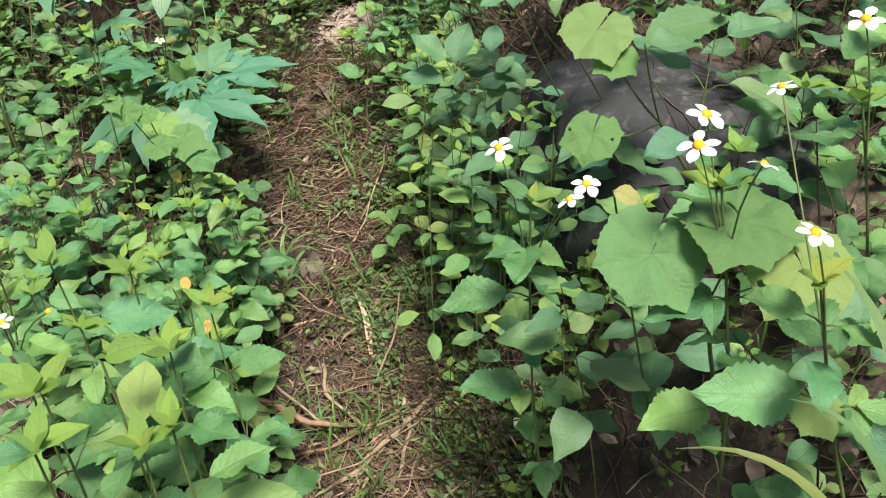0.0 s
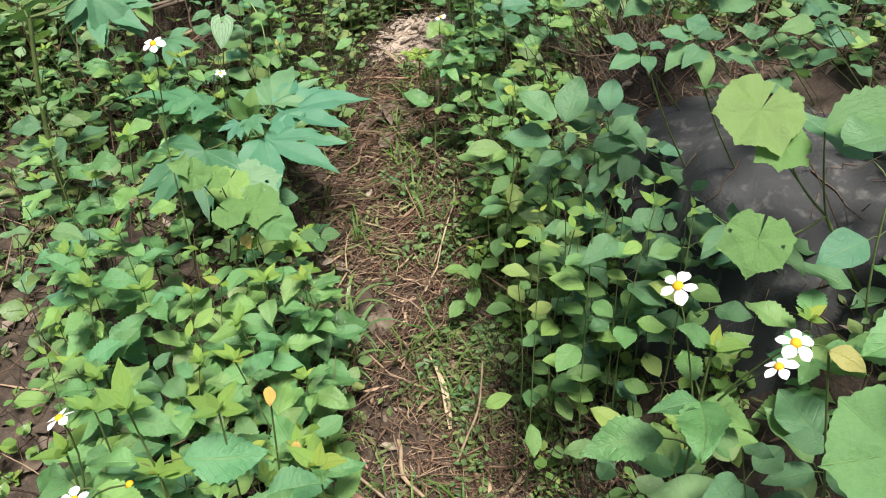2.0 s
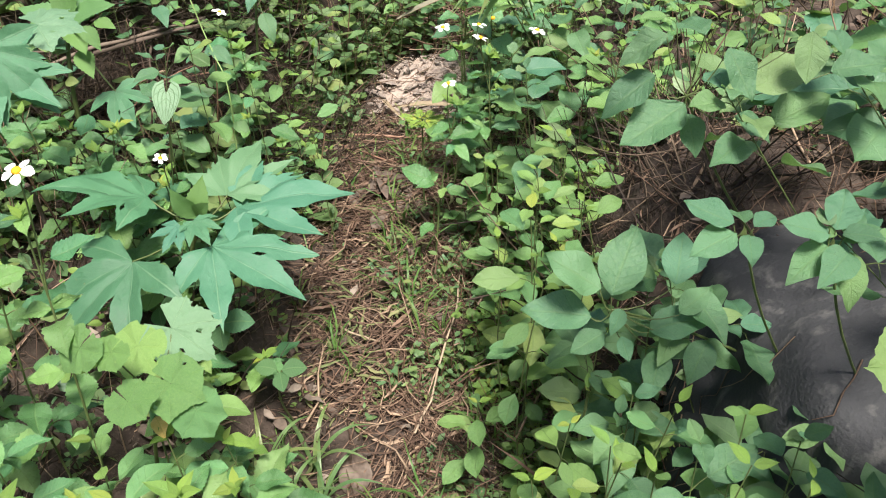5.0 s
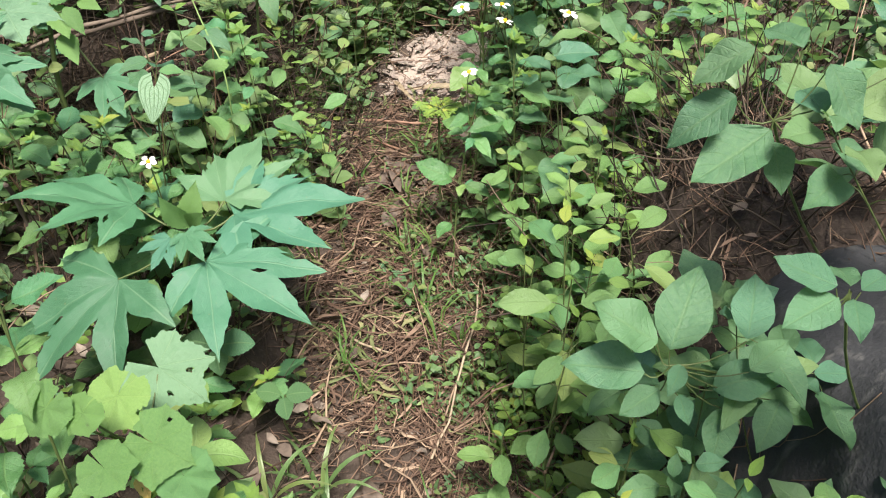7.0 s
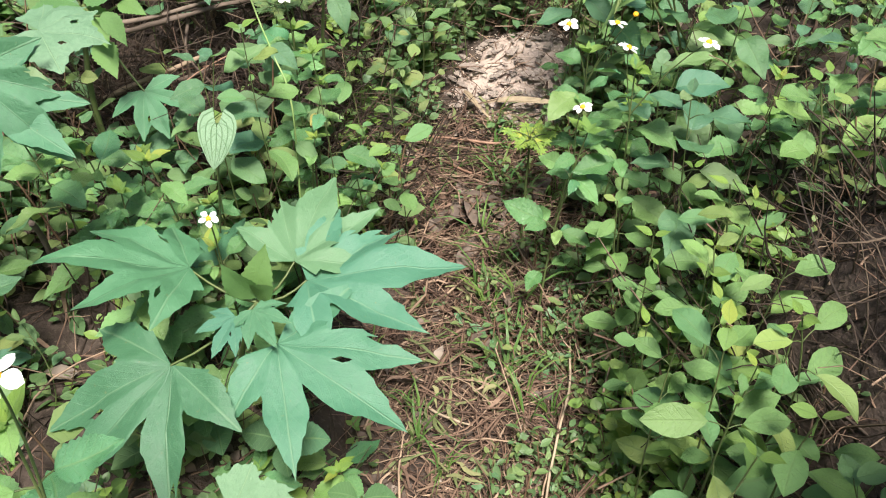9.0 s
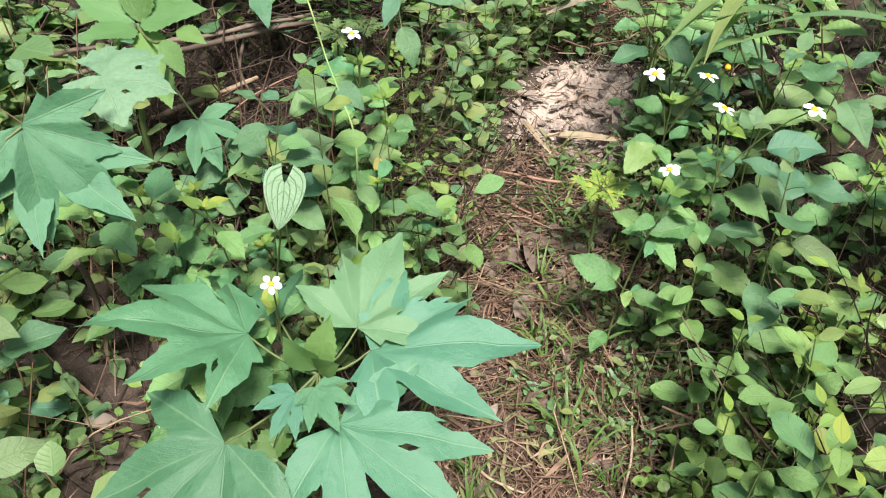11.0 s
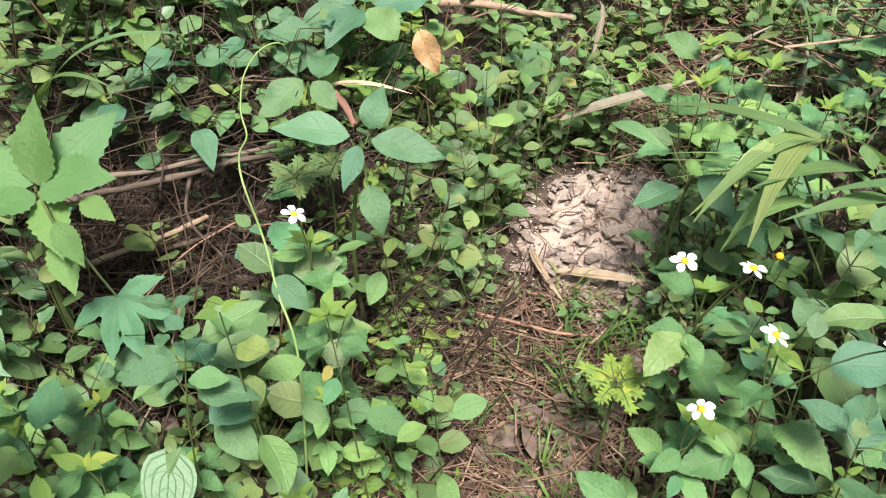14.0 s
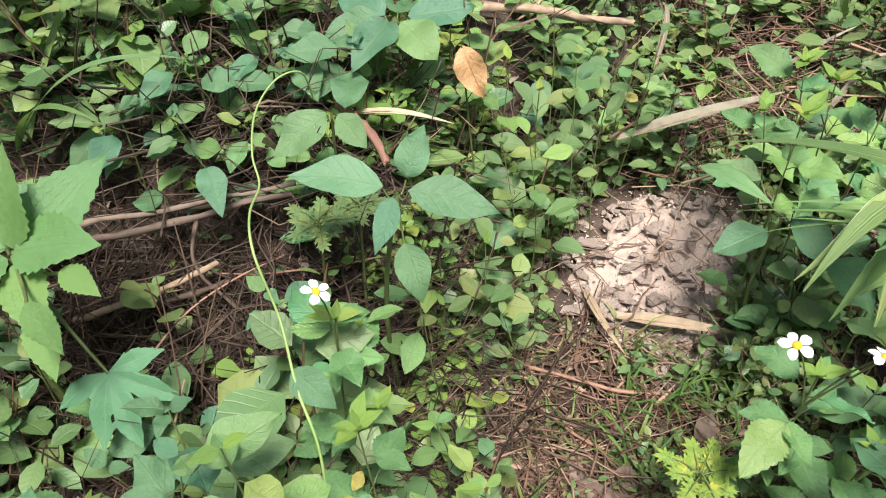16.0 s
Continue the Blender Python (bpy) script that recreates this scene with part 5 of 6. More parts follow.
stick("stick", lie(-0.174, 1.22, 0.02), lie(-0.13, 1.42, 0.02), 0.007, M["stick"], DRY)
stick("stick", lie(-0.50, 2.30), lie(-0.40, 2.27), 0.004, M["stick"], "short bleached stick in the trodden soil")
stick("stick", lie(-0.62, 3.0, 0.02), lie(-0.36, 2.97, 0.03), 0.005, M["redstick"], "thin reddish stick across the path")
stick("stick", lie(-0.60, 2.95, 0.02), lie(-0.40, 2.86, 0.02), 0.004, M["redstick"], "thin reddish stick across the path")
stick("stick", (-1.26, 2.78, 0.60), (-1.05, 2.90, 0.66), 0.008, M["stick"], "dry cane lying under the weeds")
stick("branch", (-1.48, 2.72, 0.66), (-0.93, 2.95, 0.79), 0.008, M["cane"], "dead branch lying across the bank", side=-0.03)
for k, (a, b) in enumerate((((-1.20, 2.84, 0.72), (-0.84, 2.96, 0.80)), ((-1.12, 2.90, 0.62), (-0.78, 2.98, 0.66)), ((-1.30, 2.80, 0.68), (-1.0, 2.88, 0.72)), ((-1.10, 2.72, 0.62), (-0.95, 2.92, 0.68)), ((-0.98, 2.80, 0.54), (-0.90, 2.96, 0.76)))):
    stick("twig", a, b, 0.0022, M["redstick"] if k % 2 else M["twig"], "thin dead twig in the tangle on the bank", side=(-0.05, 0.03, 0.06, -0.02)[k % 4])
stick("cane", (-1.282, 2.82, 0.71), (-0.954, 2.94, 0.774), 0.008, M["cane"], "grey-brown dead cane in the tangle on the bank")
stick("cane", (-1.151, 2.9, 0.748), (-0.98, 2.95, 0.754), 0.006, M["cane"], "grey-brown dead cane in the tangle on the bank")
stick("cane", (-1.097, 2.92, 0.727), (-1.038, 2.86, 0.59), 0.005, M["cane"], "grey-brown dead cane in the tangle on the bank")
stick("cane", (-1.173, 2.84, 0.594), (-1.03, 2.9, 0.634), 0.007, M["cane"], "grey-brown dead cane in the tangle on the bank")
stick("cane", (-1.464, 2.75, 0.726), (-1.312, 2.8, 0.749), 0.007, M["cane"], "grey-brown dead cane in the tangle on the bank")
stick("cane", (-1.157, 2.3, 0.635), (-1.159, 2.3, 0.486), 0.008, M["cane"], "grey-brown dead cane in the tangle on the bank")
stick("branch", (-0.885, 3.02, 0.89), (-0.80, 2.93, 0.86), 0.010, M["redstick"], "short brown broken branch on the bank", side=0.0)
stick("branch", (-0.88, 3.42, 0.87), (-0.48, 3.50, 0.83), 0.013, M["stick"], "thick dead branch lying behind the weeds")
stick("stick", (-1.05, 3.0, 0.60), (-1.09, 2.94, 0.74), 0.006, M["stick"], DRY)
stick("stick", (-1.02, 3.02, 0.56), (-1.04, 2.96, 0.74), 0.006, M["stick"], DRY)
stick("stick", (-1.06, 2.44, 0.45), (-1.025, 2.68, 0.64), 0.003, M["stick"], "thin dry stem leaning among the weeds")
stick("stick", (-0.10, 2.70, 0.52), (0.14, 2.75, 0.70), 0.002, M["twig"], "thin dry stem in the weeds")
stick("stick", (-0.20, 2.12, 0.50), (0.12, 2.16, 0.62), 0.002, M["twig"], "thin trailing stem across the bushy weeds")


def sheath(name, a, b, width, label, sag=0.03, mat="sheath"):
    ob = thing(name, *a, label, "dead leaf")
    d = Vector(b) - Vector(a)
    part_geo("blade", strip_geo(bow((0, 0, 0), d, sag, 9, 0.01), width, 0.5, keel=0.5), M[mat], ob)
    part_geo("midrib", tube_geo([p + Vector((0, 0, 0.001)) for p in bow((0, 0, 0), d * 0.9, sag, 9, 0.01)], 0.0014, 0.0008, 4), M["stick"], ob)


sheath("grass_sheath", lie(-0.44, 3.10, 0.04), lie(-0.23, 3.10, 0.05), 0.028, "pale dry grass sheath across the crumbled stones", 0.012)
sheath("grass_sheath", lie(-0.50, 3.16, 0.03), lie(-0.42, 3.02, 0.05), 0.016, "pale dry grass sheath beside the stones", 0.012)
sheath("grass_sheath", lie(-0.225, 1.60, 0.02), lie(-0.285, 1.80, 0.045), 0.018, "bleached curled grass blade standing in the litter", 0.012)
sheath("grass_sheath", (-0.93, 2.92, 0.86), (-0.93, 2.86, 0.93), 0.018, "withered pale sheath on the vine", 0.0)
sheath("grass_sheath", (-0.89, 3.03, 0.86), (-0.72, 3.02, 0.88), 0.014, "pale arched dry blade on the bank", 0.02)
sheath("grass_sheath", (-0.431, 3.5, 0.751), (-0.438, 3.6, 0.833), 0.014, "brown arched dry blade behind the stones", 0.03, "greyed")


sheath("grass_stalk", (-0.48, 3.4, 0.641), (-0.201, 3.46, 0.747), 0.034, "flat grey dead stalk above the pale stones", 0.01, "greyed")
for a, b in (((-0.10, 3.60), (0.02, 3.75)), ((0.02, 3.55), (0.06, 3.82)), ((0.12, 3.60), (0.05, 3.85)), ((0.20, 3.62), (0.14, 3.80)), ((-0.18, 3.74), (-0.02, 3.80)), ((0.22, 3.45), (0.34, 3.62)), ((0.10, 3.42), (0.24, 3.50))):
    sheath("grass_sheath", lie(*a, 0.04), lie(*b, 0.16), 0.014, "dead grey-green grass blade in the dry straw", 0.02, "greyed")


def dead_leaf(x, y, size, turn, label, seed):
    q = random.Random(seed)
    ob = thing("dead_leaf", x, y, ground_z(x, y) + 0.018, label, "leaf")
    n, V, F = 9, [], []
    for j in range(n):
        v = j / (n - 1)
        for i in range(7):
            u = i / 3 - 1
            w = 0.36 * ovate(v, 0.8, 0.7) * (1 + 0.25 * math.sin(5 * v + seed + i)) + 0.01
            V.append((w * u * size, (v - 0.5) * size, size * (0.30 * abs(u) ** 1.5 * math.sin(3 * v + seed) + 0.13 * math.sin(7 * v + 2 * u + seed) + q.uniform(-0.02, 0.02))))
    for j in range(n - 1):
        for i in range(6):
            a = j * 7 + i
            F.append((a, a + 1, a + 8, a + 7))
    V = np.array(V)
    part_geo("blade", (V, np.array(F), V[:, :2] / size + 0.5, np.zeros(len(F), int)), M["litter"], ob, m=pose(0, 0, 0.01, 8, 6, turn))
    part_geo("stalk", tube_geo(bow((0, -0.5 * size, 0.01), (0.01, -0.8 * size, 0.0), 0.004, 4), 0.0014, 0.001, 4), M["twig"], ob, m=pose(0, 0, 0, 0, 0, turn))


DL = "curled grey-brown dead leaf in the litter"
for k, (x, y, s, a) in enumerate(((-0.44, 2.76, 0.10, 40), (-0.50, 2.72, 0.08, 110), (-0.38, 2.80, 0.09, 250), (-0.34, 2.70, 0.07, 10), (-0.45, 2.66, 0.06, 300), (-0.41, 1.92, 0.08, 20),
                                  (-0.40, 2.42, 0.06, 80), (-0.36, 2.55, 0.06, 190), (-0.30, 2.84, 0.06, 150), (-1.20, 2.18, 0.09, 60), (-0.47, 1.52, 0.07, 200), (-0.28, 2.93, 0.05, 20))):
    dead_leaf(x, y, s, a, DL, k)


# ---- masses: undergrowth, straw, grass, twigs ----
def spread(name, templates, places, mats, label, category):
    """One object of many copies. places: (template, x, y, z, turn, tilt x, tilt y, scale)."""
    Vs, Fs, Us, Ss, k = [], [], [], [], 0
    for t, x, y, z, a, tx, ty, s in places:
        g = templates[t]
        m = np.array(pose(x, y, z, tx, ty, a))
        Vs.append((g[0] * s) @ m[:3, :3].T + m[:3, 3])
        Fs.append(g[1] + k), Us.append(g[2]), Ss.append(g[3])
        k += len(g[0])
    ob = new(name, mesh_of(name, (np.concatenate(Vs), np.concatenate(Fs), np.concatenate(Us), np.concatenate(Ss)), mats))
    return tagged(ob, label, category, kind="stuff")


def herb_geo(seed, pairs, L, height, width=0.7, lean=0.35, rows=5):
    q = random.Random(seed)
    tip = (q.uniform(-lean, lean) * height, q.uniform(-lean, lean) * height, height)
    pts = bow((0, 0, -0.01), tip, 0, 4, q.uniform(-0.01, 0.01))
    out = [tube_geo(pts, 0.0016, 0.001, 3, 1)]
    az = q.uniform(0, 180)
    for i in range(pairs):
        s = (i + 0.6) / pairs
        p = Vector(pts[0]).lerp(Vector(pts[-1]), min(1, s))
        for sg in (0, 180):
            a, el = az + 88 * i + sg + q.uniform(-25, 25), q.uniform(0, 40) + 12 * s
            l = L * q.uniform(0.5, 1.25) * (1.0 if i < pairs - 1 else 0.65)
            d = unit(a, el)
            g = blade_geo(width * q.uniform(0.85, 1.15), rows, 3, q.uniform(0.75, 1.1), 0.8, 0.0, fold=q.uniform(0.05, 0.4), droop=q.uniform(-0.15, 0.3), seed=q.randint(0, 99))
            out.append(moved(g, facing(p + d * l * 0.25, unit(a, el - 12), Vector((0, -0.25, 1)) + unit(q.uniform(0, 360), 0) * q.uniform(0, 0.6), l)))
    return join(out)


herbs = [herb_geo(k, (2, 3, 4, 5)[k % 4], 0.030 + 0.010 * (k % 3), 0.05 + 0.045 * (k % 4), 0.50 + 0.11 * (k % 4)) for k in range(20)]
coarse = [herb_geo(60 + k, 3, 0.042, 0.08 + 0.03 * (k % 3), 0.6, rows=3) for k in range(8)]
tiny = [herb_geo(100 + k, 2 + k % 2, 0.016 + 0.004 * (k % 3), 0.025 + 0.012 * (k % 3), 0.5, rows=4) for k in range(8)]
q = random.Random(21)


def bare_rock(x, y):
    return (0.20 < x < 0.65 and 1.45 < y < 2.02) or hollow(x, y)


herb_l, herb_r, herb_t = [], [], []
while len(herb_l) < 3400:
    x, y = q.uniform(-2.2, -0.2), q.uniform(0.0, 5.0) if q.random() < 0.6 else q.uniform(2.4, 4.2)
    l = path_x(y) - 0.20 - x
    if l < 0.02 or (l < 0.12 and q.random() < 0.5):
        continue
    if noise.noise((x * 4.5, y * 4.5, 5.5)) < q.uniform(-0.35, 0.12):
        continue
    if 2.5 < y < 3.5 and q.random() < 0.35:
        continue
    if 2.86 < y < 3.06 and l < 0.6 and q.random() < 0.6:
        continue
    if -1.35 < x < -0.60 and 2.70 < y < 3.02 and q.random() < 0.8:
        continue
    herb_l.append((q.randrange(20), x, y, ground_z(x, y), q.uniform(0, 360), q.uniform(-15, 15), q.uniform(-15, 15), (0.55 if y < 2.6 else 0.8) + 1.1 * q.random() ** 2))
while len(herb_r) < 2100:
    x, y = q.uniform(-0.3, 1.8), q.uniform(0.0, 5.0)
    d = x - path_x(y) - 0.17
    if noise.noise((x * 4.5, y * 4.5, 5.5)) < q.uniform(-0.4, 0.1):
        continue
    if y < 2.5 and d < 0.34 and q.random() < 0.7:
        continue
    if d < 0.0 or (bare_rock(x, y) and q.random() < 0.93):
        continue
    herb_r.append((q.randrange(20), x, y, ground_z(x, y), q.uniform(0, 360), q.uniform(-15, 15), q.uniform(-25, 5), 0.5 + 0.9 * q.random() ** 2))
for k in range(700):
    y = q.uniform(3.42, 4.6)
    x = path_x(y) + q.uniform(-0.4, 0.28)
    if noise.noise((x * 5, y * 5, 2.5)) > -0.15:
        herb_l.append((q.randrange(20), x, y, ground_z(x, y), q.uniform(0, 360), q.uniform(-15, 15), q.uniform(-15, 15), q.uniform(0.6, 1.1)))
for k in range(260):
    s = q.choice((-1, 1))
    y = q.uniform(2.95, 3.5)
    x = path_x(y) + s * q.uniform(0.16, 0.30)
    herb_l.append((q.randrange(20), x, y, ground_z(x, y), q.uniform(0, 360), q.uniform(-15, 15), q.uniform(-15, 15), q.uniform(0.6, 1.0)))
for k in range(140):
    y = q.uniform(1.5, 2.4)
    x = path_x(y) + q.uniform(0.30, 0.50)
    if not bare_rock(x, y):
        herb_r.append((q.randrange(20), x, y, ground_z(x, y), q.uniform(0, 360), q.uniform(-15, 15), q.uniform(-25, 5), q.uniform(0.45, 0.85)))
far = []
while len(far) < 7000:
    x, y = q.gauss(-0.2, 4.5), q.gauss(2.0, 4.5)
    if (-2.0 < x < 1.6 and 0.1 < y < 4.8) or abs(x - path_x(y)) < 0.22 or noise.noise((x * 1.5, y * 1.5, 6.1)) < q.uniform(-0.5, 0.0) or abs(x) > 12 or abs(y) > 12:
        continue
    if math.hypot(x, y) < 0.5:
        continue
    far.append((q.randrange(8), x, y, ground_z(x, y), q.uniform(0, 360), q.uniform(-15, 15), q.uniform(-15, 15), q.uniform(1.8, 3.6)))
while len(herb_t) < 3000:
    y = q.uniform(0.6, 4.2)
    x = path_x(y) + q.gauss(0.17, 0.11)
    if y < 1.6 and q.random() < 0.5:
        continue
    if noise.noise((x * 7, y * 7, 8.8)) < -0.05 or (3.05 < y < 3.45 and abs(x - path_x(y)) < 0.16):
        continue
    herb_t.append((q.randrange(8), x, y, ground_z(x, y), q.uniform(0, 360), q.uniform(-20, 20), q.uniform(-20, 20), q.uniform(0.8, 1.6)))
SM = [M["small_mass"], M["stem_brown"]]
spread("undergrowth", herbs, herb_l, SM, "dense low green herbs with small rounded leaves on the bank", "undergrowth")
spread("undergrowth", herbs, herb_r, SM, "dense low green herbs with small rounded leaves on the rocky bank", "undergrowth")
spread("undergrowth", coarse, far, SM, "green weeds covering the slopes around the path", "undergrowth")
spread("path_herbs", tiny, herb_t, SM, "tiny trodden green herbs growing through the straw", "undergrowth")

def crooked(l, amp, n=6):
    p = [Vector((-l / 2 + l * k / (n - 1), 0, 0)) for k in range(n)]
    y = z = 0.0
    for k in range(1, n):
        y, z = y + q.uniform(-amp, amp), max(-0.004, z + q.uniform(-amp, amp) * 0.5)
        p[k] += Vector((0, y, z))
    return p


straws = []
for k in range(16):
    l = q.choice((0.04, 0.06, 0.08, 0.11, 0.14, 0.18, 0.26)) * q.uniform(0.8, 1.2)
    straws.append(tube_geo(crooked(l, l * 0.08, 6), q.uniform(0.0008, 0.0021), 0.0006, 3))
for k in range(6):
    l = q.uniform(0.03, 0.09)
    straws.append(strip_geo(crooked(l, l * 0.08, 5), q.uniform(0.003, 0.007), 1.5))
pl = []
while len(pl) < 7800:
    y = q.uniform(0.3, 4.6) if q.random() < 0.6 else q.uniform(1.1, 2.9)
    x = path_x(y) + q.gauss(0.05, 0.17)
    if 3.05 < y < 3.45 and abs(x - path_x(y)) < 0.17 and q.random() < 0.85:
        continue
    if noise.noise((x * 7, y * 7, 9.4)) < q.uniform(-0.45, 0.08):
        continue
    pl.append((q.randrange(22), x, y, ground_z(x, y) + q.uniform(0.001, 0.022), q.uniform(0, 360), q.uniform(-12, 12), q.uniform(-14, 14), q.uniform(0.6, 1.25)))
for k in range(600):
    x, y = q.uniform(0.05, 0.5), q.uniform(1.9, 2.5)
    pl.append((q.randrange(22), x, y, ground_z(x, y) + q.uniform(0.001, 0.03), q.uniform(0, 360), q.uniform(-20, 20), q.uniform(-55, -15), q.uniform(0.6, 1.25)))
for k in range(2200):
    x, y = q.uniform(-0.35, 0.6), q.uniform(3.5, 4.6)
    pl.append((q.randrange(22), x, y, ground_z(x, y) + q.uniform(0.001, 0.06), q.uniform(0, 360), q.uniform(-25, 25), q.uniform(-25, 25), q.uniform(1.2, 2.4)))
for k in range(2600):
    x, y = q.uniform(-1.7, 0.9), q.uniform(0.5, 4.2)
    if not bare_rock(x, y):
        pl.append((q.randrange(22), x, y, ground_z(x, y) + q.uniform(0.001, 0.05), q.uniform(0, 360), q.uniform(-25, 25), q.uniform(-25, 25), q.uniform(0.8, 1.5)))
for k in range(2700):
    y = q.uniform(0.7, 3.05)
    x = path_x(y) + q.uniform(-0.24, 0.34)
    if noise.noise((x * 6, y * 6, 4.4)) < q.uniform(-0.3, 0.25):
        continue
    pl.append((q.randrange(22), x, y, ground_z(x, y) + q.uniform(0.004, 0.03), q.choice((q.uniform(0, 360), q.gauss(80, 35))), q.uniform(-9, 9), q.uniform(-9, 9), q.uniform(0.9, 1.7)))
spread("straw_litter", straws, pl, [M["straw"]], "matted dry brown straw and grass stems on the path", "straw")

chips = [blade_geo(0.5, 5, 3, 0.9, 0.8, 0.0, fold=0.5, droop=0.3 * (k % 3 - 1), wave=0.3, seed=k) for k in range(6)]
pl = []
while len(pl) < 1700:
    y = q.uniform(0.3, 4.6)
    x = path_x(y) + q.gauss(0.0, 0.28)
    if 3.05 < y < 3.45 and abs(x - path_x(y)) < 0.17 and q.random() < 0.9:
        continue
    pl.append((q.randrange(6), x, y, ground_z(x, y) + q.uniform(0.002, 0.015), q.uniform(0, 360), q.uniform(-25, 25), q.uniform(-25, 25), q.uniform(0.012, 0.04)))
spread("leaf_litter", chips, pl, [M["litter"]], "crumbled brown dead leaves strewn over the soil", "leaf litter")

flats = [strip_geo(crooked(l, l * 0.10, 6), w, 0.8) for l, w in ((0.05, 0.006), (0.07, 0.005), (0.09, 0.008), (0.06, 0.010), (0.11, 0.006), (0.04, 0.009))]
pl = []
while len(pl) < 1500:
    y = q.uniform(0.9, 3.1)
    x = path_x(y) + q.gauss(0.08, 0.16)
    if noise.noise((x * 5, y * 5, 7.3)) > -0.12:
        pl.append((q.randrange(6), x, y, ground_z(x, y) + q.uniform(0.008, 0.03), q.uniform(0, 360), q.uniform(-22, 22), q.uniform(-22, 22), q.uniform(0.6, 1.2)))
spread("trodden_grass", flats, pl, [M["olive"]], "flattened olive-green grass blades trodden into the path", "grass")

blades = []
for k in range(10):
    out = []
    for i in range(7):
        a, h = q.uniform(0, 6.28), q.uniform(0.04, 0.10)
        out.append(strip_geo([Vector((0.004 * math.cos(a), 0.004 * math.sin(a), -0.005)), Vector((h * 0.25 * math.cos(a), h * 0.25 * math.sin(a), h * 0.6)), Vector((h * 0.6 * math.cos(a), h * 0.6 * math.sin(a), h * 0.85)), Vector((h * math.cos(a), h * math.sin(a), h * 0.8))], q.uniform(0.003, 0.006)))
    blades.append(join(out))
pl = []
while len(pl) < 300:
    y = q.uniform(0.6, 4.6)
    x = path_x(y) + q.gauss(0.05, 0.22)
    if noise.noise((x * 5, y * 5, 3.3)) < -0.05 or (3.05 < y < 3.45 and abs(x - path_x(y)) < 0.17):
        continue
    pl.append((q.randrange(10), x, y, ground_z(x, y), q.uniform(0, 360), q.uniform(-15, 15), q.uniform(-15, 15), q.uniform(0.6, 1.3)))
spread("grass_tufts", blades, pl, [M["grass_mass"]], "short green grass tufts in the trodden straw", "grass")

twigs = []
for k in range(12):
    h = q.uniform(0.08, 0.24)
    twigs.append(tube_geo(bow((0, 0, -0.02), (q.uniform(-0.08, 0.08), q.uniform(-0.08, 0.08), h), 0, 5, q.uniform(-0.03, 0.03)), q.uniform(0.001, 0.003), 0.0008, 3))
pl = []
while len(pl) < 3600:
    x, y = q.uniform(-2.0, 1.2), q.uniform(0.4, 4.6)
    c = path_x(y)
    if -0.2 < x - c < 0.17 or (bare_rock(x, y) and q.random() < 0.85):
        continue
    pl.append((q.randrange(12), x, y, ground_z(x, y), q.uniform(0, 360), q.gauss(0, 38), q.gauss(0, 38), q.uniform(0.6, 1.3)))
for k in range(700):
    x, y = q.uniform(-1.35, -0.55), q.uniform(2.68, 3.10)
    pl.append((q.randrange(12), x, y, ground_z(x, y), q.uniform(0, 360), q.gauss(0, 40), q.gauss(0, 40), q.uniform(0.6, 1.3)))
for k in range(700):
    y = q.uniform(1.0, 2.0)
    x = path_x(y) + q.uniform(0.12, 0.36)
    pl.append((q.randrange(12), x, y, ground_z(x, y), q.uniform(0, 360), q.gauss(0, 42), q.gauss(-20, 42), q.uniform(0.5, 1.1)))
for k in range(420):
    x, y = q.uniform(0.0, 0.3), q.uniform(2.05, 2.5)
    pl.append((q.randrange(12), x, y, ground_z(x, y), q.uniform(0, 360), q.gauss(0, 40), q.gauss(-20, 40), q.uniform(0.6, 1.2)))
spread("twig_tangle", twigs, pl, [M["twig"]], "tangle of dark dry stems and roots under the weeds", "twigs")

stalks = []
for k in range(12):
    h = q.uniform(0.12, 0.32)
    stalks.append(tube_geo(bow((0, 0, -0.02), (q.uniform(-0.12, 0.12), q.uniform(-0.12, 0.12), h), 0, 6, q.uniform(-0.04, 0.04)), q.uniform(0.0012, 0.0026), 0.0008, 4))
for k in range(4):
    h = q.uniform(0.15, 0.3)
    stalks.append(strip_geo(bow((0, 0, -0.02), (q.uniform(-0.1, 0.1), q.uniform(-0.1, 0.1), h), 0, 6, q.uniform(-0.06, 0.06)), q.uniform(0.005, 0.011), 1.5))
pl = []
while len(pl) < 800:
    x, y = q.uniform(-1.9, 1.0), q.uniform(0.5, 4.4)
    if -0.22 < x - path_x(y) < 0.19 or bare_rock(x, y):
        continue
    pl.append((q.randrange(16), x, y, ground_z(x, y), q.uniform(0, 360), q.gauss(0, 34), q.gauss(0, 34), q.uniform(0.6, 1.2)))
for k in range(420):
    x, y = q.uniform(-1.45, -0.5), q.uniform(2.5, 3.5)
    if x < path_x(y) - 0.2:
        pl.append((q.randrange(16), x, y, ground_z(x, y), q.uniform(0, 360), q.gauss(0, 38), q.gauss(0, 38), q.uniform(0.5, 1.0)))
spread("dry_stalks", stalks, pl, [M["straw"]], "pale dry stalks leaning among the green weeds", "dry stalks")

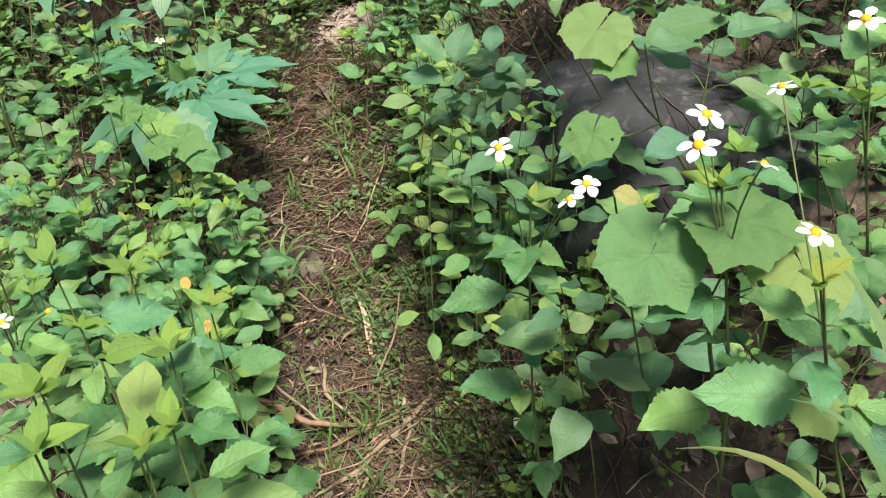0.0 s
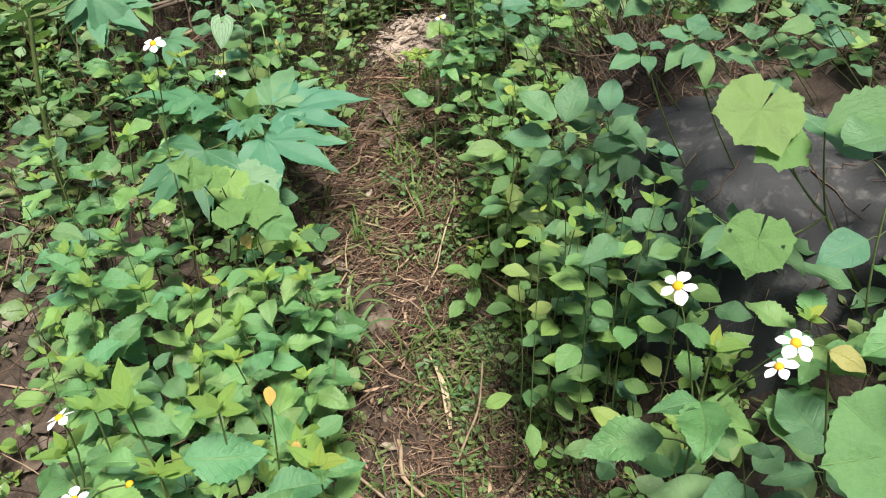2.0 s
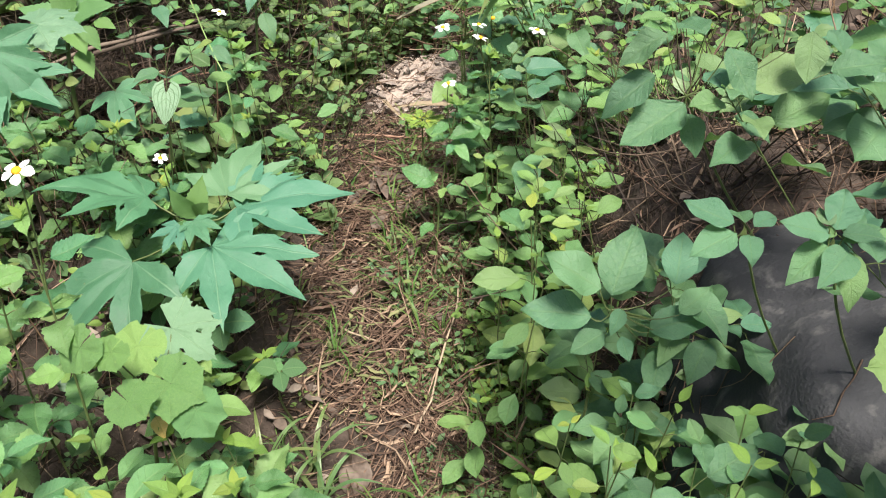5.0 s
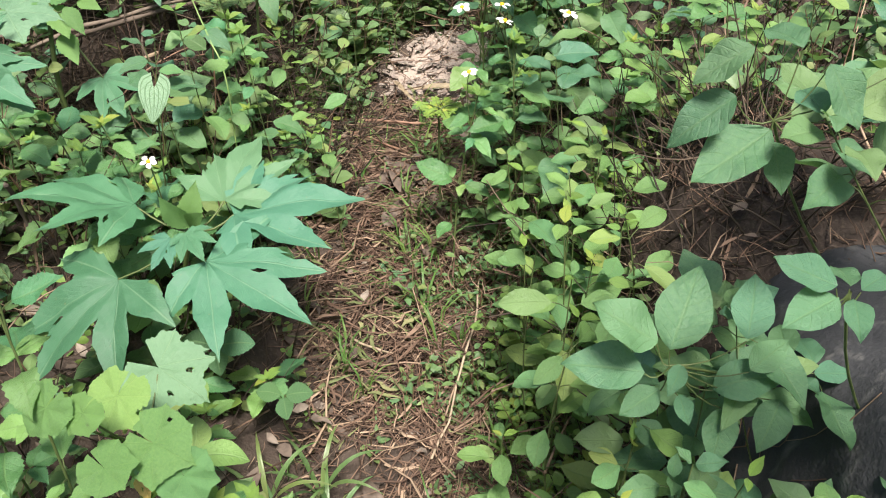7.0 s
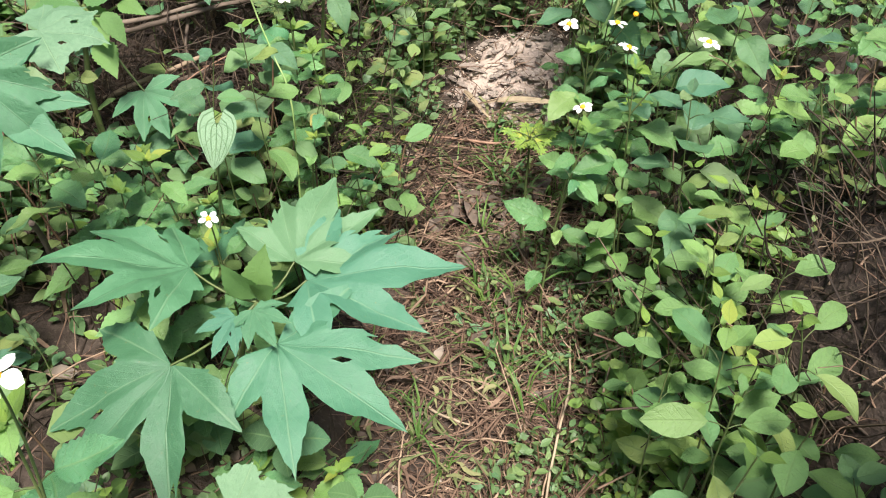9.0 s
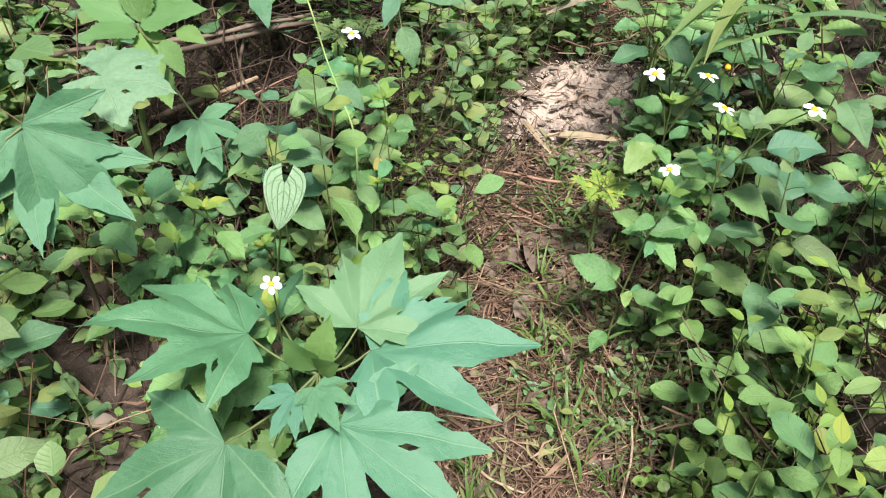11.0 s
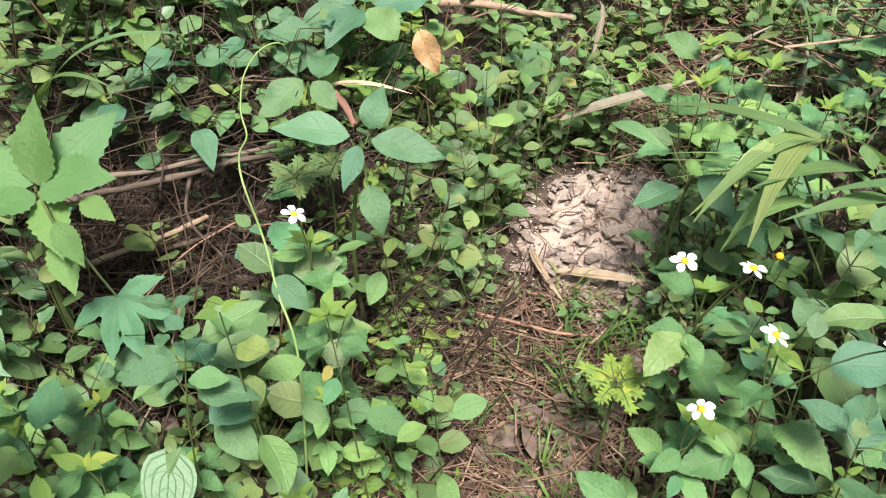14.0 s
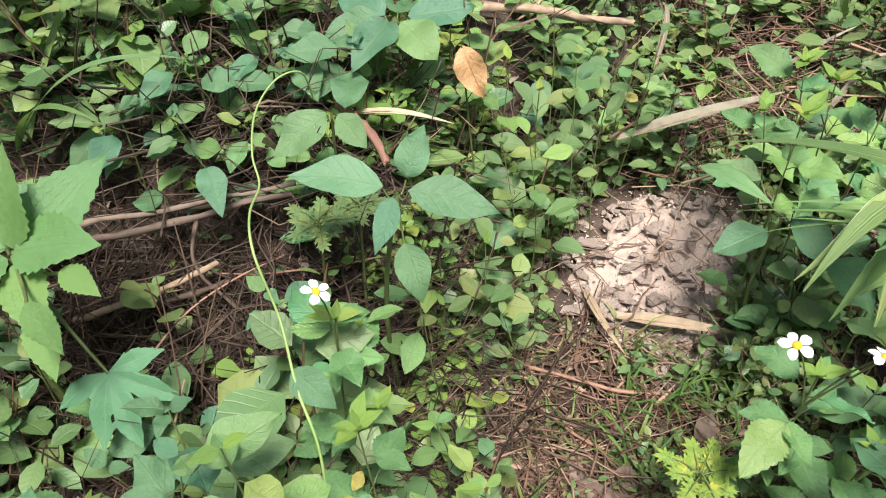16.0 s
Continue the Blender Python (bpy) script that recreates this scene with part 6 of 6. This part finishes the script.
# the dead tangle under the bank's overhang, shade put into its twig colour, and litter between the weeds
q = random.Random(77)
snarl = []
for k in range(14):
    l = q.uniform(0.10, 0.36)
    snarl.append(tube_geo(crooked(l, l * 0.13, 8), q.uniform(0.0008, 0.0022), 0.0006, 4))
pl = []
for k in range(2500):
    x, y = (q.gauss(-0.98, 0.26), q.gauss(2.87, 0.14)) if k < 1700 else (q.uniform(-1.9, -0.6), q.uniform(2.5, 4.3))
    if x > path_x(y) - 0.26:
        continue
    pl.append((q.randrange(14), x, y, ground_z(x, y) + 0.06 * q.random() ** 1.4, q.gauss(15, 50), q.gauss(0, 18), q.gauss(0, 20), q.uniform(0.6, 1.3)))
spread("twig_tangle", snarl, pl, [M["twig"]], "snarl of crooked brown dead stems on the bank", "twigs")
pl = []
while len(pl) < 1500:
    x, y = q.uniform(-1.9, 0.9), q.uniform(0.4, 4.3)
    if abs(x - path_x(y)) < 0.18 or bare_rock(x, y):
        continue
    pl.append((q.randrange(6), x, y, ground_z(x, y) + q.uniform(0.004, 0.03), q.uniform(0, 360), q.uniform(-35, 35), q.uniform(-35, 35), q.uniform(0.02, 0.06)))
spread("leaf_litter", chips, pl, [M["litter"]], "brown dead leaves lying under the weeds", "leaf litter")

fresh = []
for k in range(2600):
    if k < 950:
        y = q.uniform(1.05, 2.5)
        x = path_x(y) + q.uniform(0.16, 0.46)
    elif k < 1700:
        x, y = q.uniform(-0.95, -0.5), q.uniform(2.5, 3.6)
    else:
        x, y = q.uniform(-1.7, 0.6), q.uniform(0.5, 4.3)
    if bare_rock(x, y) or -0.24 < x - path_x(y) < 0.16 or noise.noise((x * 6, y * 6, 1.7)) < q.uniform(-0.3, 0.2):
        continue
    fresh.append((q.randrange(20), x, y, ground_z(x, y), q.uniform(0, 360), q.uniform(-15, 15), q.uniform(-20, 10), q.uniform(0.45, 0.85)))
spread("undergrowth", herbs, fresh, [M["fresh_mass"], M["stem_brown"]], "fresh yellow-green seedlings along the path's edges", "undergrowth")
pl = []
for k in range(900):
    y = q.uniform(2.4, 3.1)
    x = path_x(y) + q.gauss(-0.02, 0.14)
    pl.append((q.randrange(22), x, y, ground_z(x, y) + q.uniform(0.002, 0.035), q.uniform(0, 360), q.uniform(-20, 20), q.uniform(-20, 20), q.uniform(0.8, 1.5)))
for k in range(50):
    x, y = q.gauss(-0.355, 0.10), q.gauss(3.25, 0.11)
    pl.append((q.randrange(22), x, y, ground_z(x, y) + q.uniform(0.028, 0.05), q.uniform(0, 360), q.uniform(-12, 12), q.uniform(-12, 12), q.uniform(0.5, 1.1)))
spread("straw_litter", straws, pl, [M["straw"]], "loose dry straw heaped below the pale stones", "straw")
for k, (x, y, s, a) in enumerate(((-0.40, 2.70, 0.075, 70), (-0.33, 2.66, 0.06, 200), (-0.44, 2.62, 0.06, 320), (-0.36, 2.74, 0.07, 130), (-0.442, 2.78, 0.07, 20), (-0.39, 2.819, 0.06, 100), (-0.343, 2.79, 0.08, 200), (-0.475, 2.75, 0.06, 300), (-0.405, 2.766, 0.075, 60), (-0.317, 2.825, 0.05, 160), (-0.463, 2.808, 0.05, 250), (-0.311, 3.047, 0.04, 30))):
    dead_leaf(x, y, s, a, "large curled grey dead leaf on the path", 30 + k)
